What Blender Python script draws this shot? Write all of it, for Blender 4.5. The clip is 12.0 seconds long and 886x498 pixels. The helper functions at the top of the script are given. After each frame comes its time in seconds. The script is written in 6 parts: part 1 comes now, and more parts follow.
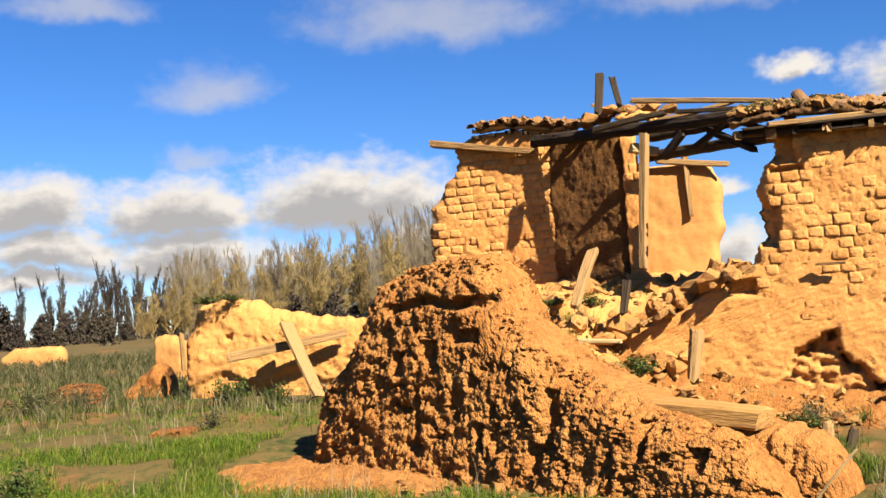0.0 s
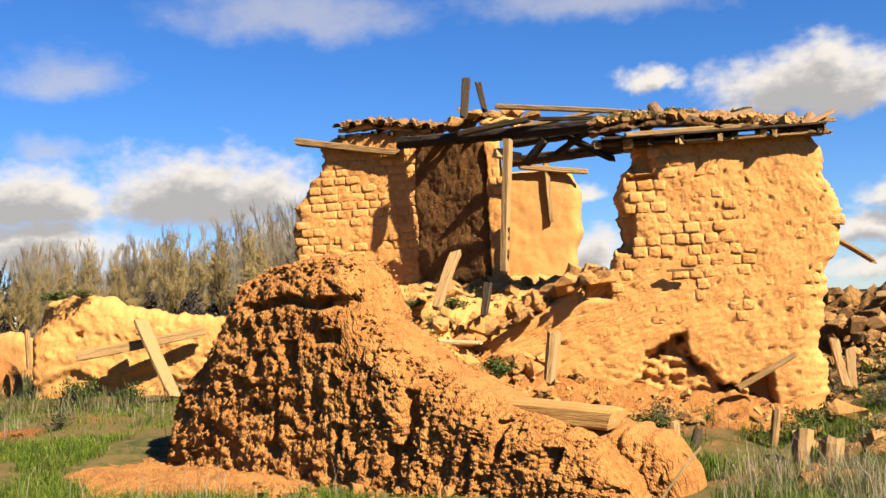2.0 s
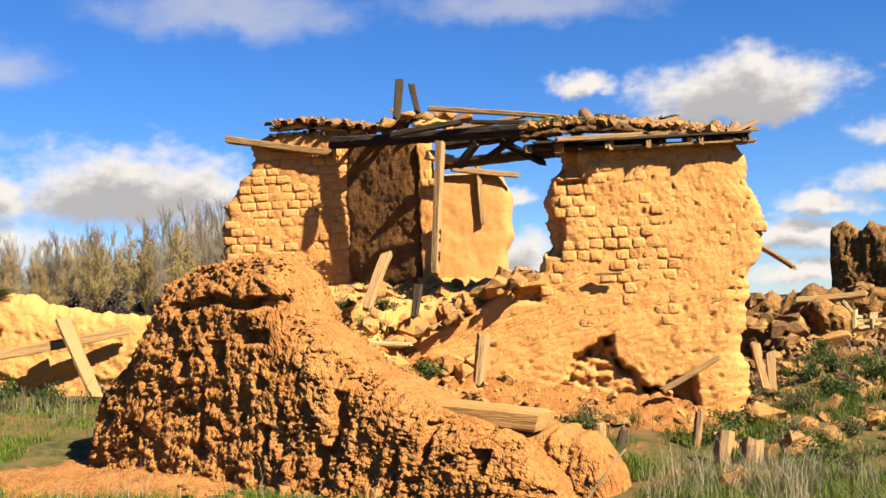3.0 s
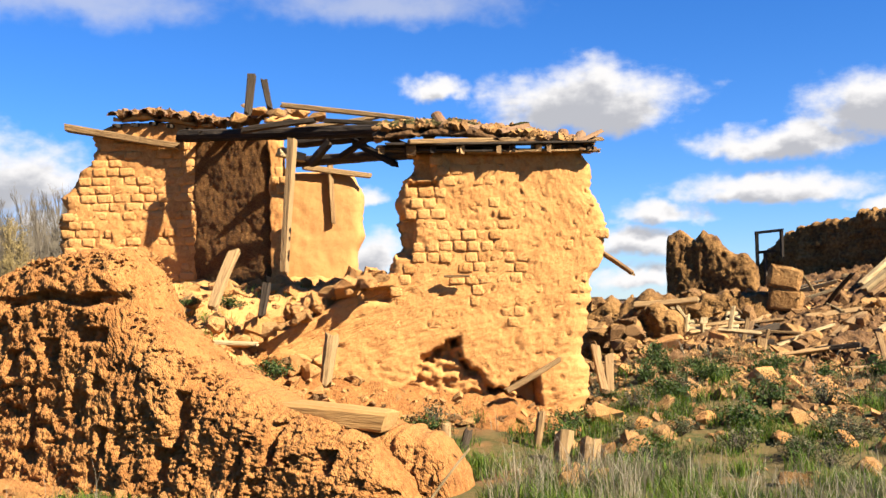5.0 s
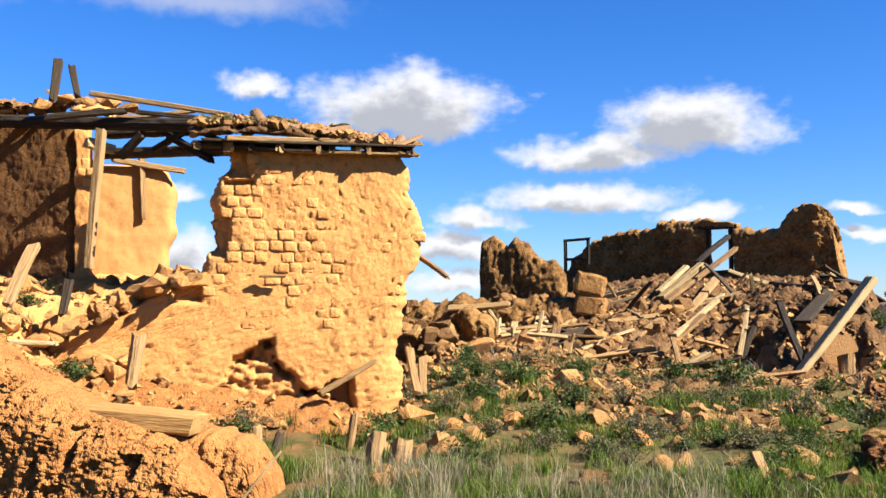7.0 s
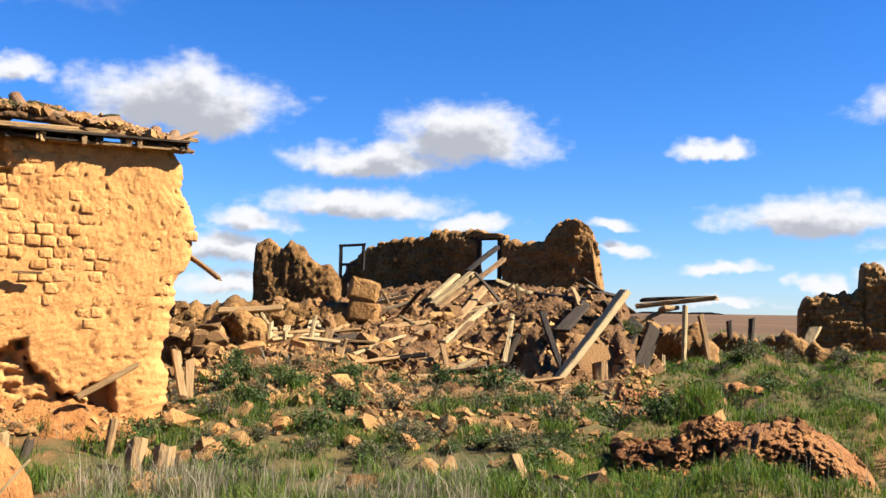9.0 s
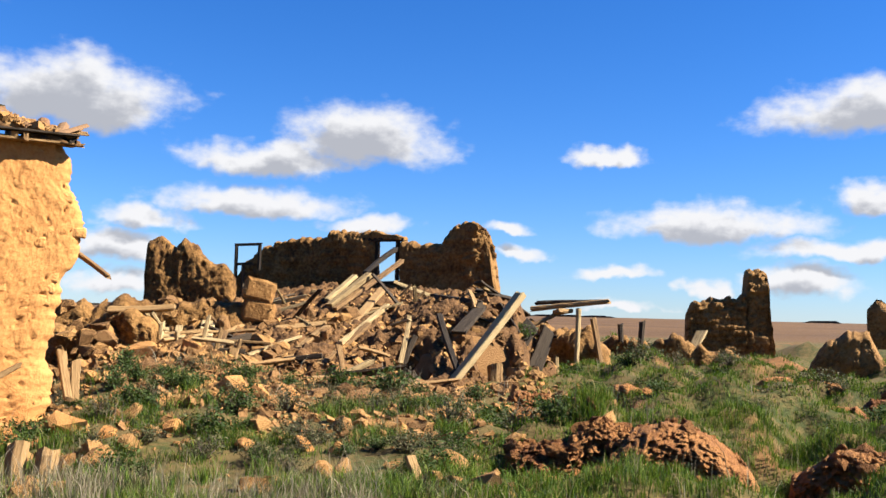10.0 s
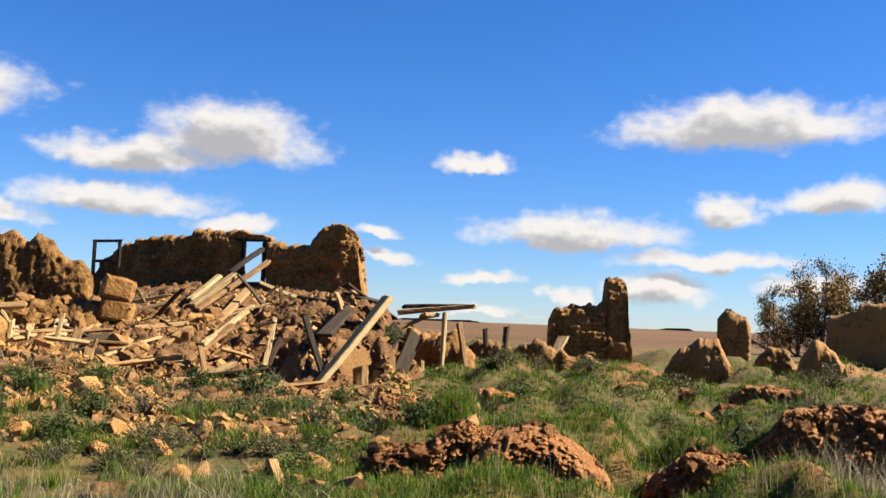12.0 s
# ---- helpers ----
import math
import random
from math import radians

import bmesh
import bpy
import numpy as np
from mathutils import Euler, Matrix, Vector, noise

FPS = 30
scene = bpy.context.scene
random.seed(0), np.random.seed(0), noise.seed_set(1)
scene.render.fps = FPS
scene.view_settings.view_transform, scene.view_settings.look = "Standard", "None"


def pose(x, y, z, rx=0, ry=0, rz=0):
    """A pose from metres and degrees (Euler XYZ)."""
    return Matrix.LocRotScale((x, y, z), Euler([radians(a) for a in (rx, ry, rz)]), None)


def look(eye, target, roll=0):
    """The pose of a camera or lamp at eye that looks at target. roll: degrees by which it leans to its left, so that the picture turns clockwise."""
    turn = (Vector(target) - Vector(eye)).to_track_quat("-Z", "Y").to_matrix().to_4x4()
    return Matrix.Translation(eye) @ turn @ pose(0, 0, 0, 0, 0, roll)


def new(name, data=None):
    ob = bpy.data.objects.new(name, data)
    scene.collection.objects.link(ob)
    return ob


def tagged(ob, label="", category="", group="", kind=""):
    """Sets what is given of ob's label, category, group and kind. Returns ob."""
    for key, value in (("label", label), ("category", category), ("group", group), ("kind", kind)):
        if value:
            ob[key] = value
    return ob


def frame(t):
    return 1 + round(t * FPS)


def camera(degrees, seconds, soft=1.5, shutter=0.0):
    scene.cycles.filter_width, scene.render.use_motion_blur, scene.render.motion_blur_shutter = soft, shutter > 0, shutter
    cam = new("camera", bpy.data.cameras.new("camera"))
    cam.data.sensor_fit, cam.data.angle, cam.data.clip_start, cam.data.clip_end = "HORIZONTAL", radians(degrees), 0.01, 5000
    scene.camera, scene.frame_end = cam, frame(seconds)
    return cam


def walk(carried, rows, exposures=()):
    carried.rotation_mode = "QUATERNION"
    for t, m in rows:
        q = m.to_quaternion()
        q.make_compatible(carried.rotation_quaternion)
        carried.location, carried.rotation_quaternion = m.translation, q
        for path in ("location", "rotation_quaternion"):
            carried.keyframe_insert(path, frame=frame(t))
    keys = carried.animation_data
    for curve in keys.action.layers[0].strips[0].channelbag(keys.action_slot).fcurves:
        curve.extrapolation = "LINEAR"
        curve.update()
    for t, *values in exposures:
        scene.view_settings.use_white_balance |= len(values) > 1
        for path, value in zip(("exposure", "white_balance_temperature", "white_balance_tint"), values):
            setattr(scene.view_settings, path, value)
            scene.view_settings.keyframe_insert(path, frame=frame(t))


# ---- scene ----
cam = camera(48.44, 12.0)
EYE = 1.4
ROWS = [
    (0, 93.91, 3.34, 0.23),
    (0.5, 93.66, 3.24, -1.80),
    (1, 93.60, 3.00, -3.78),
    (1.5, 93.55, 2.77, -5.77),
    (2, 93.53, 2.59, -7.76),
    (2.5, 93.50, 2.33, -9.75),
    (4.5, 93.28, 1.44, -18.32),
    (5, 93.23, 1.25, -20.56),
    (5.5, 93.20, 1.09, -22.92),
    (6, 93.18, 0.90, -25.48),
    (6.5, 93.17, 0.66, -28.24),
    (7, 93.19, 0.38, -31.22),
    (9, 93.52, -0.93, -44.32),
    (9.5, 93.62, -1.20, -47.38),
    (10, 93.73, -1.42, -50.29),
    (10.5, 93.85, -1.65, -53.03),
    (11, 93.98, -1.95, -55.56),
    (11.5, 94.09, -2.16, -57.27),
    (12, 94.16, -2.29, -58.01),
]
walk(cam, [(t, pose(0, 0, EYE, rx, ry, rz)) for t, rx, ry, rz in ROWS], [(0.0, 2.0, 7200, 10), (2.5, 2.02, 7150, 10), (5.5, 2.18, 6450, 10), (9.0, 2.14, 6250, 10), (10.5, 2.05, 6420, 10), (12.0, 2.04, 6800, 10)])

# ---- world and sun ----
SUN_AZ, SUN_EL = 145.0, 39.0
# clouds: azimuth, elevation, half width, half height, in degrees
CLOUDS_WEST = [(-5.6, 7.6, 7.4, 2.7), (-15.1, 7.2, 5.6, 2.0), (-22.8, 7.4, 4.2, 2.0), (-14.4, 4.6, 6.6, 1.7), (-21.5, 4.9, 4.4, 1.4),
               (-22.6, 3.3, 4.2, 0.8),
               (-1.6, 5.2, 2.0, 0.9), (29.0, 11.7, 6.4, 2.1), (19.9, 12.5, 2.0, 0.9), (-8.0, 3.0, 6.0, 0.7), (-34.0, 9.0, 6.0, 2.0)]
CLOUDS_MID = [(45.5, 10.3, 5.2, 2.0), (39.9, 8.8, 5.2, 1.2), (39.6, 6.2, 6.0, 1.0), (33.7, 5.0, 3.3, 0.8), (32.0, 3.5, 3.0, 1.0),
              (31.3, 1.4, 3.0, 0.9), (16.6, 3.0, 2.3, 1.6), (46.4, 5.0, 3.0, 0.7), (16.0, 6.6, 2.4, 0.7)]
CLOUDS_EAST = [(59.5, 9.3, 2.4, 0.7), (53.9, 5.1, 2.1, 0.5), (54.6, 3.7, 2.0, 0.6), (60.1, 2.5, 3.1, 0.6), (65.0, 1.9, 1.6, 0.7),
               (75.2, 11.7, 7.4, 1.6), (65.2, 5.5, 6.2, 1.2), (73.8, 6.8, 2.5, 1.0), (79.6, 7.6, 3.6, 1.0), (72.9, 4.0, 6.2, 0.7),
               (69.8, 2.4, 3.3, 1.0), (78.8, 2.7, 3.3, 0.7), (61.1, 0.6, 3.4, 0.4), (87.0, 4.8, 4.0, 1.2), (100.0, 9.0, 7.0, 2.0)]
# thin veils high up
VEILS = [(-13.8, 9.9, 2.6, 1.0), (-13.0, 13.8, 4.0, 1.5), (0.0, 17.6, 9.0, 2.2), (-20.2, 18.0, 5.0, 1.3), (17.5, 17.6, 9.0, 1.7)]


def links(tree):
    """Short forms to add a node and to link sockets."""
    def add(kind, **props):
        n = tree.nodes.new(kind)
        for key, value in props.items():
            if key == "op":
                n.operation = value
            elif key == "blend":
                n.data_type, n.blend_type = "RGBA", value
        return n
    return add, tree.links.new


def cloud_group(clouds, billows):
    """Cloud cover at a place of the sky, given as (azimuth, elevation) in degrees."""
    g = bpy.data.node_groups.new("cloud_cover", "ShaderNodeTree")
    g.interface.new_socket("place", in_out="INPUT", socket_type="NodeSocketVector")
    g.interface.new_socket("cover", in_out="OUTPUT", socket_type="NodeSocketFloat")
    add, link = links(g)
    start, end = add("NodeGroupInput"), add("NodeGroupOutput")
    # uneven outlines: the place is shifted by slow and quick noise
    place = start
    for scale, amount in ((0.30, 3.2), (1.1, 1.3)):
        warp, mid, shifted = add("ShaderNodeTexNoise"), add("ShaderNodeVectorMath", op="SUBTRACT"), add("ShaderNodeVectorMath", op="MULTIPLY_ADD")
        warp.inputs["Scale"].default_value, warp.inputs["Detail"].default_value = scale, 3.0
        link(start.outputs[0], warp.inputs["Vector"])
        mid.inputs[1].default_value = (0.5, 0.5, 0.5)
        link(warp.outputs["Color"], mid.inputs[0])
        shifted.inputs[1].default_value = (amount * 1.3, amount * 0.55, 0)
        link(mid.outputs[0], shifted.inputs[0])
        link(place.outputs[0], shifted.inputs[2])
        place = shifted
    last = None
    for az, el, w, h in clouds:
        off = add("ShaderNodeVectorMath", op="SUBTRACT")
        off.inputs[1].default_value = (az, el - 0.35 * h, 0)
        link(place.outputs[0], off.inputs[0])
        low = add("ShaderNodeVectorMath", op="MINIMUM")
        low.inputs[1].default_value = (999, 0, 0)
        link(off.outputs[0], low.inputs[0])
        flat = add("ShaderNodeVectorMath", op="MULTIPLY_ADD")
        flat.inputs[1].default_value = (0, 0.9, 0)
        link(low.outputs[0], flat.inputs[0])
        link(off.outputs[0], flat.inputs[2])
        size = add("ShaderNodeVectorMath", op="MULTIPLY")
        size.inputs[1].default_value = (1 / w, 0.8 / h, 0)
        link(flat.outputs[0], size.inputs[0])
        far = add("ShaderNodeVectorMath", op="LENGTH")
        link(size.outputs[0], far.inputs[0])
        near = add("ShaderNodeMath", op="SUBTRACT")
        near.inputs[0].default_value = 1.0
        link(far.outputs["Value"], near.inputs[1])
        # small clouds stay thinner
        soft = add("ShaderNodeMath", op="SUBTRACT")
        soft.inputs[1].default_value = 0.22 if h < 0.5 else max(0.0, 0.24 * (1.2 - h))
        link(near.outputs[0], soft.inputs[0])
        if last is None:
            last = soft
        else:
            top = add("ShaderNodeMath", op="MAXIMUM")
            link(last.outputs[0], top.inputs[0])
            link(soft.outputs[0], top.inputs[1])
            last = top
    # billows
    for scale, amount in billows:
        mul = add("ShaderNodeVectorMath", op="MULTIPLY")
        mul.inputs[1].default_value = (scale * 0.75, scale * 1.25, 1)
        link(start.outputs[0], mul.inputs[0])
        n = add("ShaderNodeTexNoise")
        n.inputs["Scale"].default_value, n.inputs["Detail"].default_value, n.inputs["Roughness"].default_value = 1.0, 5.0, 0.55
        link(mul.outputs[0], n.inputs["Vector"])
        c = add("ShaderNodeMath", op="SUBTRACT")
        c.inputs[1].default_value = 0.5
        link(n.outputs["Fac"], c.inputs[0])
        m = add("ShaderNodeMath", op="MULTIPLY_ADD")
        m.inputs[1].default_value = amount
        link(c.outputs[0], m.inputs[0])
        link(last.outputs[0], m.inputs[2])
        last = m
    link(last.outputs[0], end.inputs[0])
    return g


def make_world():
    world = bpy.data.worlds.new("sky")
    scene.world = world
    world.use_nodes = True
    tree = world.node_tree
    tree.nodes.clear()
    add, link = links(tree)
    sky = add("ShaderNodeTexSky")
    sky.sky_type, sky.sun_disc = "NISHITA", False
    sky.sun_elevation, sky.sun_rotation = radians(SUN_EL), radians(SUN_AZ)
    sky.air_density, sky.dust_density, sky.ozone_density = 1.0, 0.0, 4.0
    tint = add("ShaderNodeHueSaturation")
    tint.inputs["Saturation"].default_value, tint.inputs["Value"].default_value = 1.12, 1.0
    cool = add("ShaderNodeMix", blend="MULTIPLY")
    cool.inputs[0].default_value, cool.inputs[7].default_value = 1.0, (0.76, 0.97, 1.42, 1)
    link(sky.outputs[0], cool.inputs[6])
    link(cool.outputs[2], tint.inputs["Color"])
    co = add("ShaderNodeTexCoord")
    sep = add("ShaderNodeSeparateXYZ")
    link(co.outputs["Generated"], sep.inputs[0])
    az = add("ShaderNodeMath", op="ARCTAN2")
    link(sep.outputs[0], az.inputs[0])
    link(sep.outputs[1], az.inputs[1])
    el = add("ShaderNodeMath", op="ARCSINE")
    link(sep.outputs[2], el.inputs[0])
    both = add("ShaderNodeCombineXYZ")
    link(az.outputs[0], both.inputs[0])
    link(el.outputs[0], both.inputs[1])
    deg = add("ShaderNodeVectorMath", op="SCALE")
    deg.inputs["Scale"].default_value = 57.2958
    link(both.outputs[0], deg.inputs[0])
    group = cloud_group(CLOUDS_WEST + CLOUDS_MID + CLOUDS_EAST, ((0.42, 0.95), (1.5, 0.42)))
    veil = add("ShaderNodeGroup")
    veil.node_tree = cloud_group(VEILS, ((0.42, 0.9), (1.5, 0.3)))
    link(deg.outputs[0], veil.inputs[0])
    thin, hazy = add("ShaderNodeMapRange"), add("ShaderNodeMix", blend="MIX")
    thin.interpolation_type = "SMOOTHSTEP"
    thin.inputs["From Min"].default_value, thin.inputs["From Max"].default_value, thin.inputs["To Max"].default_value = -0.15, 0.9, 0.55
    link(veil.outputs[0], thin.inputs["Value"])
    link(thin.outputs[0], hazy.inputs[0])
    link(tint.outputs[0], hazy.inputs[6])
    hazy.inputs[7].default_value = (6.2, 6.2, 6.4, 1)
    here = add("ShaderNodeGroup")
    here.node_tree = group
    link(deg.outputs[0], here.inputs[0])
    # cover a little higher up and towards the sun: thick above means a grey underside
    up = add("ShaderNodeVectorMath", op="ADD")
    up.inputs[1].default_value = (0.5, 0.9, 0)
    link(deg.outputs[0], up.inputs[0])
    above = add("ShaderNodeGroup")
    above.node_tree = group
    link(up.outputs[0], above.inputs[0])
    mask = add("ShaderNodeMapRange")
    mask.interpolation_type = "SMOOTHSTEP"
    mask.inputs["From Min"].default_value, mask.inputs["From Max"].default_value = -0.20, 0.50
    link(here.outputs[0], mask.inputs["Value"])
    shade = add("ShaderNodeMapRange")
    shade.interpolation_type = "SMOOTHSTEP"
    shade.inputs["From Min"].default_value, shade.inputs["From Max"].default_value = 0.04, 0.60
    link(above.outputs[0], shade.inputs["Value"])
    body = add("ShaderNodeMix", blend="MIX")
    body.inputs[6].default_value, body.inputs[7].default_value = (8.0, 7.9, 7.9, 1), (4.2, 4.3, 4.7, 1)
    link(shade.outputs[0], body.inputs[0])
    mix = add("ShaderNodeMix", blend="MIX")
    link(mask.outputs[0], mix.inputs[0])
    link(hazy.outputs[2], mix.inputs[6])
    link(body.outputs[2], mix.inputs[7])
    bg, out = add("ShaderNodeBackground"), add("ShaderNodeOutputWorld")
    bg.inputs["Strength"].default_value = 0.028
    link(mix.outputs[2], bg.inputs["Color"])
    link(bg.outputs[0], out.inputs[0])


make_world()
lamp = bpy.data.lights.new("sun", "SUN")
lamp.energy, lamp.angle, lamp.color = 5.0, radians(0.53), (1.0, 0.93, 0.82)
a, e = radians(SUN_AZ), radians(SUN_EL)
toward = Vector((math.sin(a) * math.cos(e), math.cos(a) * math.cos(e), math.sin(e)))
new("sun", lamp).matrix_world = look(toward * 60, (0, 0, 0))


# ---- materials ----
def material(name, colours, scale=3.0, fine=40.0, rough=0.95, bump=0.4, bump_scale=30.0, stretch=(1, 1, 1), specks=0.0, vary=0.15, space="Object", grit=0.0):
    """A matt, uneven surface: colours run from dark to light by two scales of noise; relief from a third."""
    mat = bpy.data.materials.new(name)
    mat.use_nodes = True
    tree = mat.node_tree
    add, link = links(tree)
    bsdf = tree.nodes["Principled BSDF"]
    bsdf.inputs["Roughness"].default_value = rough
    bsdf.inputs["Specular IOR Level"].default_value = 0.2
    co, info = add("ShaderNodeTexCoord"), add("ShaderNodeObjectInfo")
    shift = add("ShaderNodeVectorMath", op="SCALE")
    shift.inputs[0].default_value = (17.3, 9.1, 5.7)
    link(info.outputs["Random"], shift.inputs["Scale"])
    at = add("ShaderNodeVectorMath", op="MULTIPLY_ADD")
    at.inputs[1].default_value = stretch
    link(co.outputs[space], at.inputs[0])
    link(shift.outputs[0], at.inputs[2])
    big, small, grain = (add("ShaderNodeTexNoise") for _ in range(3))
    for n, s, d in ((big, scale, 4.0), (small, fine, 6.0), (grain, bump_scale, 8.0)):
        n.inputs["Scale"].default_value, n.inputs["Detail"].default_value, n.inputs["Roughness"].default_value = s, d, 0.62
        link(at.outputs[0], n.inputs["Vector"])
    mixf = add("ShaderNodeMath", op="MULTIPLY_ADD")
    mixf.inputs[1].default_value = 0.55
    link(small.outputs["Fac"], mixf.inputs[0])
    half = add("ShaderNodeMath", op="MULTIPLY")
    half.inputs[1].default_value = 0.45
    link(big.outputs["Fac"], half.inputs[0])
    link(half.outputs[0], mixf.inputs[2])
    isl = add("ShaderNodeMath", op="MULTIPLY_ADD")
    isl.inputs[1].default_value = vary
    link(info.outputs["Random"], isl.inputs[0])
    link(mixf.outputs[0], isl.inputs[2])
    ramp = add("ShaderNodeValToRGB")
    lo, hi = 0.40, 0.64
    els = ramp.color_ramp.elements
    while len(els) < len(colours):
        els.new(0.5)
    for i, c in enumerate(colours):
        els[i].position = lo + (hi - lo) * i / (len(colours) - 1)
        els[i].color = (*c, 1)
    link(isl.outputs[0], ramp.inputs[0])
    colour = ramp.outputs[0]
    if specks:
        vor = add("ShaderNodeTexVoronoi")
        vor.inputs["Scale"].default_value = 55.0
        link(at.outputs[0], vor.inputs["Vector"])
        pick = add("ShaderNodeMapRange")
        pick.inputs["From Min"].default_value, pick.inputs["From Max"].default_value = 0.10, 0.04
        pick.inputs["To Max"].default_value = specks
        link(vor.outputs["Distance"], pick.inputs["Value"])
        sp = add("ShaderNodeMix", blend="MIX")
        sp.inputs[7].default_value = (*[min(1, 1.5 * v + 0.05) for v in colours[-1]], 1)
        link(pick.outputs[0], sp.inputs[0])
        link(colour, sp.inputs[6])
        colour = sp.outputs[2]
    link(colour, bsdf.inputs["Base Color"])
    bm = add("ShaderNodeBump")
    bm.inputs["Strength"].default_value, bm.inputs["Distance"].default_value = bump, 0.03
    link(grain.outputs["Fac"], bm.inputs["Height"])
    if grit:
        # crumbs of clay and gravel
        crumb, fleck = add("ShaderNodeTexVoronoi"), add("ShaderNodeBump")
        crumb.inputs["Scale"].default_value = grit
        link(at.outputs[0], crumb.inputs["Vector"])
        fleck.inputs["Strength"].default_value, fleck.inputs["Distance"].default_value = 0.7, 0.02
        fleck.invert = True
        link(crumb.outputs["Distance"], fleck.inputs["Height"])
        link(bm.outputs[0], fleck.inputs["Normal"])
        bm = fleck
    link(bm.outputs[0], bsdf.inputs["Normal"])
    return mat


ADOBE = material("adobe", [(0.224, 0.095, 0.025), (0.321, 0.141, 0.040), (0.375, 0.179, 0.053)], 2.5, 28, bump=0.5, bump_scale=24, specks=0.25)
ADOBE_BRICK = material("adobe_brick", [(0.224, 0.095, 0.025), (0.326, 0.147, 0.040), (0.396, 0.191, 0.059)], 5, 30, bump=0.9, bump_scale=22, specks=0.3, vary=0.3)
PLASTER = material("mud_plaster", [(0.249, 0.109, 0.031), (0.308, 0.143, 0.042), (0.350, 0.170, 0.053)], 1.8, 14, bump=0.25, bump_scale=16)
RAMMED = material("rammed_earth", [(0.137, 0.050, 0.011), (0.220, 0.087, 0.021), (0.282, 0.125, 0.034)], 3, 26, bump=1.0, bump_scale=20, stretch=(1, 1, 0.55), specks=0.4, grit=75)
# brown clay, its colour darkened to stand in for shade under the roof
SHADED_CLAY = material("shaded_clay", [(0.055, 0.023, 0.006), (0.118, 0.050, 0.012), (0.180, 0.082, 0.022)], 4, 40, bump=1.0, bump_scale=40, stretch=(1, 1, 1.6), grit=60)
RED_EARTH = material("red_earth", [(0.075, 0.025, 0.006), (0.143, 0.055, 0.014), (0.219, 0.095, 0.027)], 3, 26, bump=1.0, bump_scale=22, specks=0.3, grit=60)
RUIN_EARTH = material("old_rammed_earth", [(0.049, 0.022, 0.006), (0.125, 0.061, 0.016), (0.217, 0.113, 0.035)], 2.5, 14, bump=1.0, bump_scale=12, grit=34)
WOOD = material("weathered_timber", [(0.063, 0.033, 0.013), (0.143, 0.079, 0.029), (0.221, 0.132, 0.053)], 2.5, 22, rough=0.85, bump=0.8, bump_scale=18, stretch=(0.18, 2.2, 2.2), vary=0.25)
PALE_WOOD = material("bleached_timber", [(0.101, 0.065, 0.026), (0.201, 0.136, 0.060), (0.309, 0.221, 0.104)], 2.5, 22, rough=0.85, bump=0.8, bump_scale=18, stretch=(0.18, 2.2, 2.2), vary=0.25)
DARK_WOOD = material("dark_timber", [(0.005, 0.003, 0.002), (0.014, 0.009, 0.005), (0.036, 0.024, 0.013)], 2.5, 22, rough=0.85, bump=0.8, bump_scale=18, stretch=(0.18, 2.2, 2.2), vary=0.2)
MUDDY_WOOD = material("mud_coated_timber", [(0.169, 0.086, 0.026), (0.260, 0.137, 0.042), (0.338, 0.189, 0.062)], 2.5, 22, rough=0.9, bump=0.7, bump_scale=18, stretch=(0.18, 2.2, 2.2))
TILE = material("clay_tile", [(0.078, 0.031, 0.013), (0.122, 0.058, 0.023), (0.152, 0.086, 0.042)], 5, 30, bump=0.4, bump_scale=30, vary=0.4)
MOSS = material("moss", [(0.017, 0.017, 0.004), (0.040, 0.038, 0.008), (0.073, 0.053, 0.016)], 6, 40, bump=1.0, bump_scale=60)
BARK = material("bark", [(0.027, 0.019, 0.013), (0.058, 0.042, 0.030), (0.091, 0.071, 0.050)], 3, 20, bump=0.5)
TWIG_GREY = material("grey_twigs", [(0.045, 0.036, 0.025), (0.083, 0.065, 0.044), (0.124, 0.102, 0.069)], 0.3, 3, bump=0.0, vary=0.25)
TWIG_OCHRE = material("ochre_twigs", [(0.075, 0.052, 0.018), (0.125, 0.088, 0.030), (0.180, 0.130, 0.050)], 0.3, 3, bump=0.0, vary=0.2)
TWIG_DARK = material("dark_twigs", [(0.011, 0.009, 0.008), (0.023, 0.017, 0.013), (0.038, 0.030, 0.020)], 0.3, 3, bump=0.0, vary=0.15)
OCHRE_LEAF = material("autumn_leaf", [(0.092, 0.048, 0.014), (0.166, 0.098, 0.026), (0.242, 0.154, 0.046)], 1, 8, rough=0.8, bump=0.0)


# ---- forms ----
def frame_at(az, d, face, z=0.0):
    """The pose of a wall: at azimuth az and distance d, its front looking towards azimuth face; x along it, y into it, z up."""
    f = radians(face)
    m = Matrix(((-math.cos(f), -math.sin(f), 0, d * math.sin(radians(az))), (math.sin(f), -math.cos(f), 0, d * math.cos(radians(az))), (0, 0, 1, z), (0, 0, 0, 1)))
    return m


def spot(az, d, z):
    return Vector((d * math.sin(radians(az)), d * math.cos(radians(az)), z))


def mesh_of(name, verts, faces, mat, smooth=False):
    me = bpy.data.meshes.new(name)
    me.from_pydata([tuple(v) for v in verts], [], faces)
    me.materials.append(mat)
    if smooth:
        me.polygons.foreach_set("use_smooth", [True] * len(me.polygons))
    me.update()
    return me


def thing(name, me, m, label, category, group="", kind=""):
    ob = new(name, me)
    ob.matrix_basis = m
    return tagged(ob, label, category, group, kind)


def part(name, me, parent, m=None, label="", kind=""):
    ob = new(name, me)
    ob.parent = parent
    if m is not None:
        ob.matrix_basis = m
    return tagged(ob, label, kind=kind)


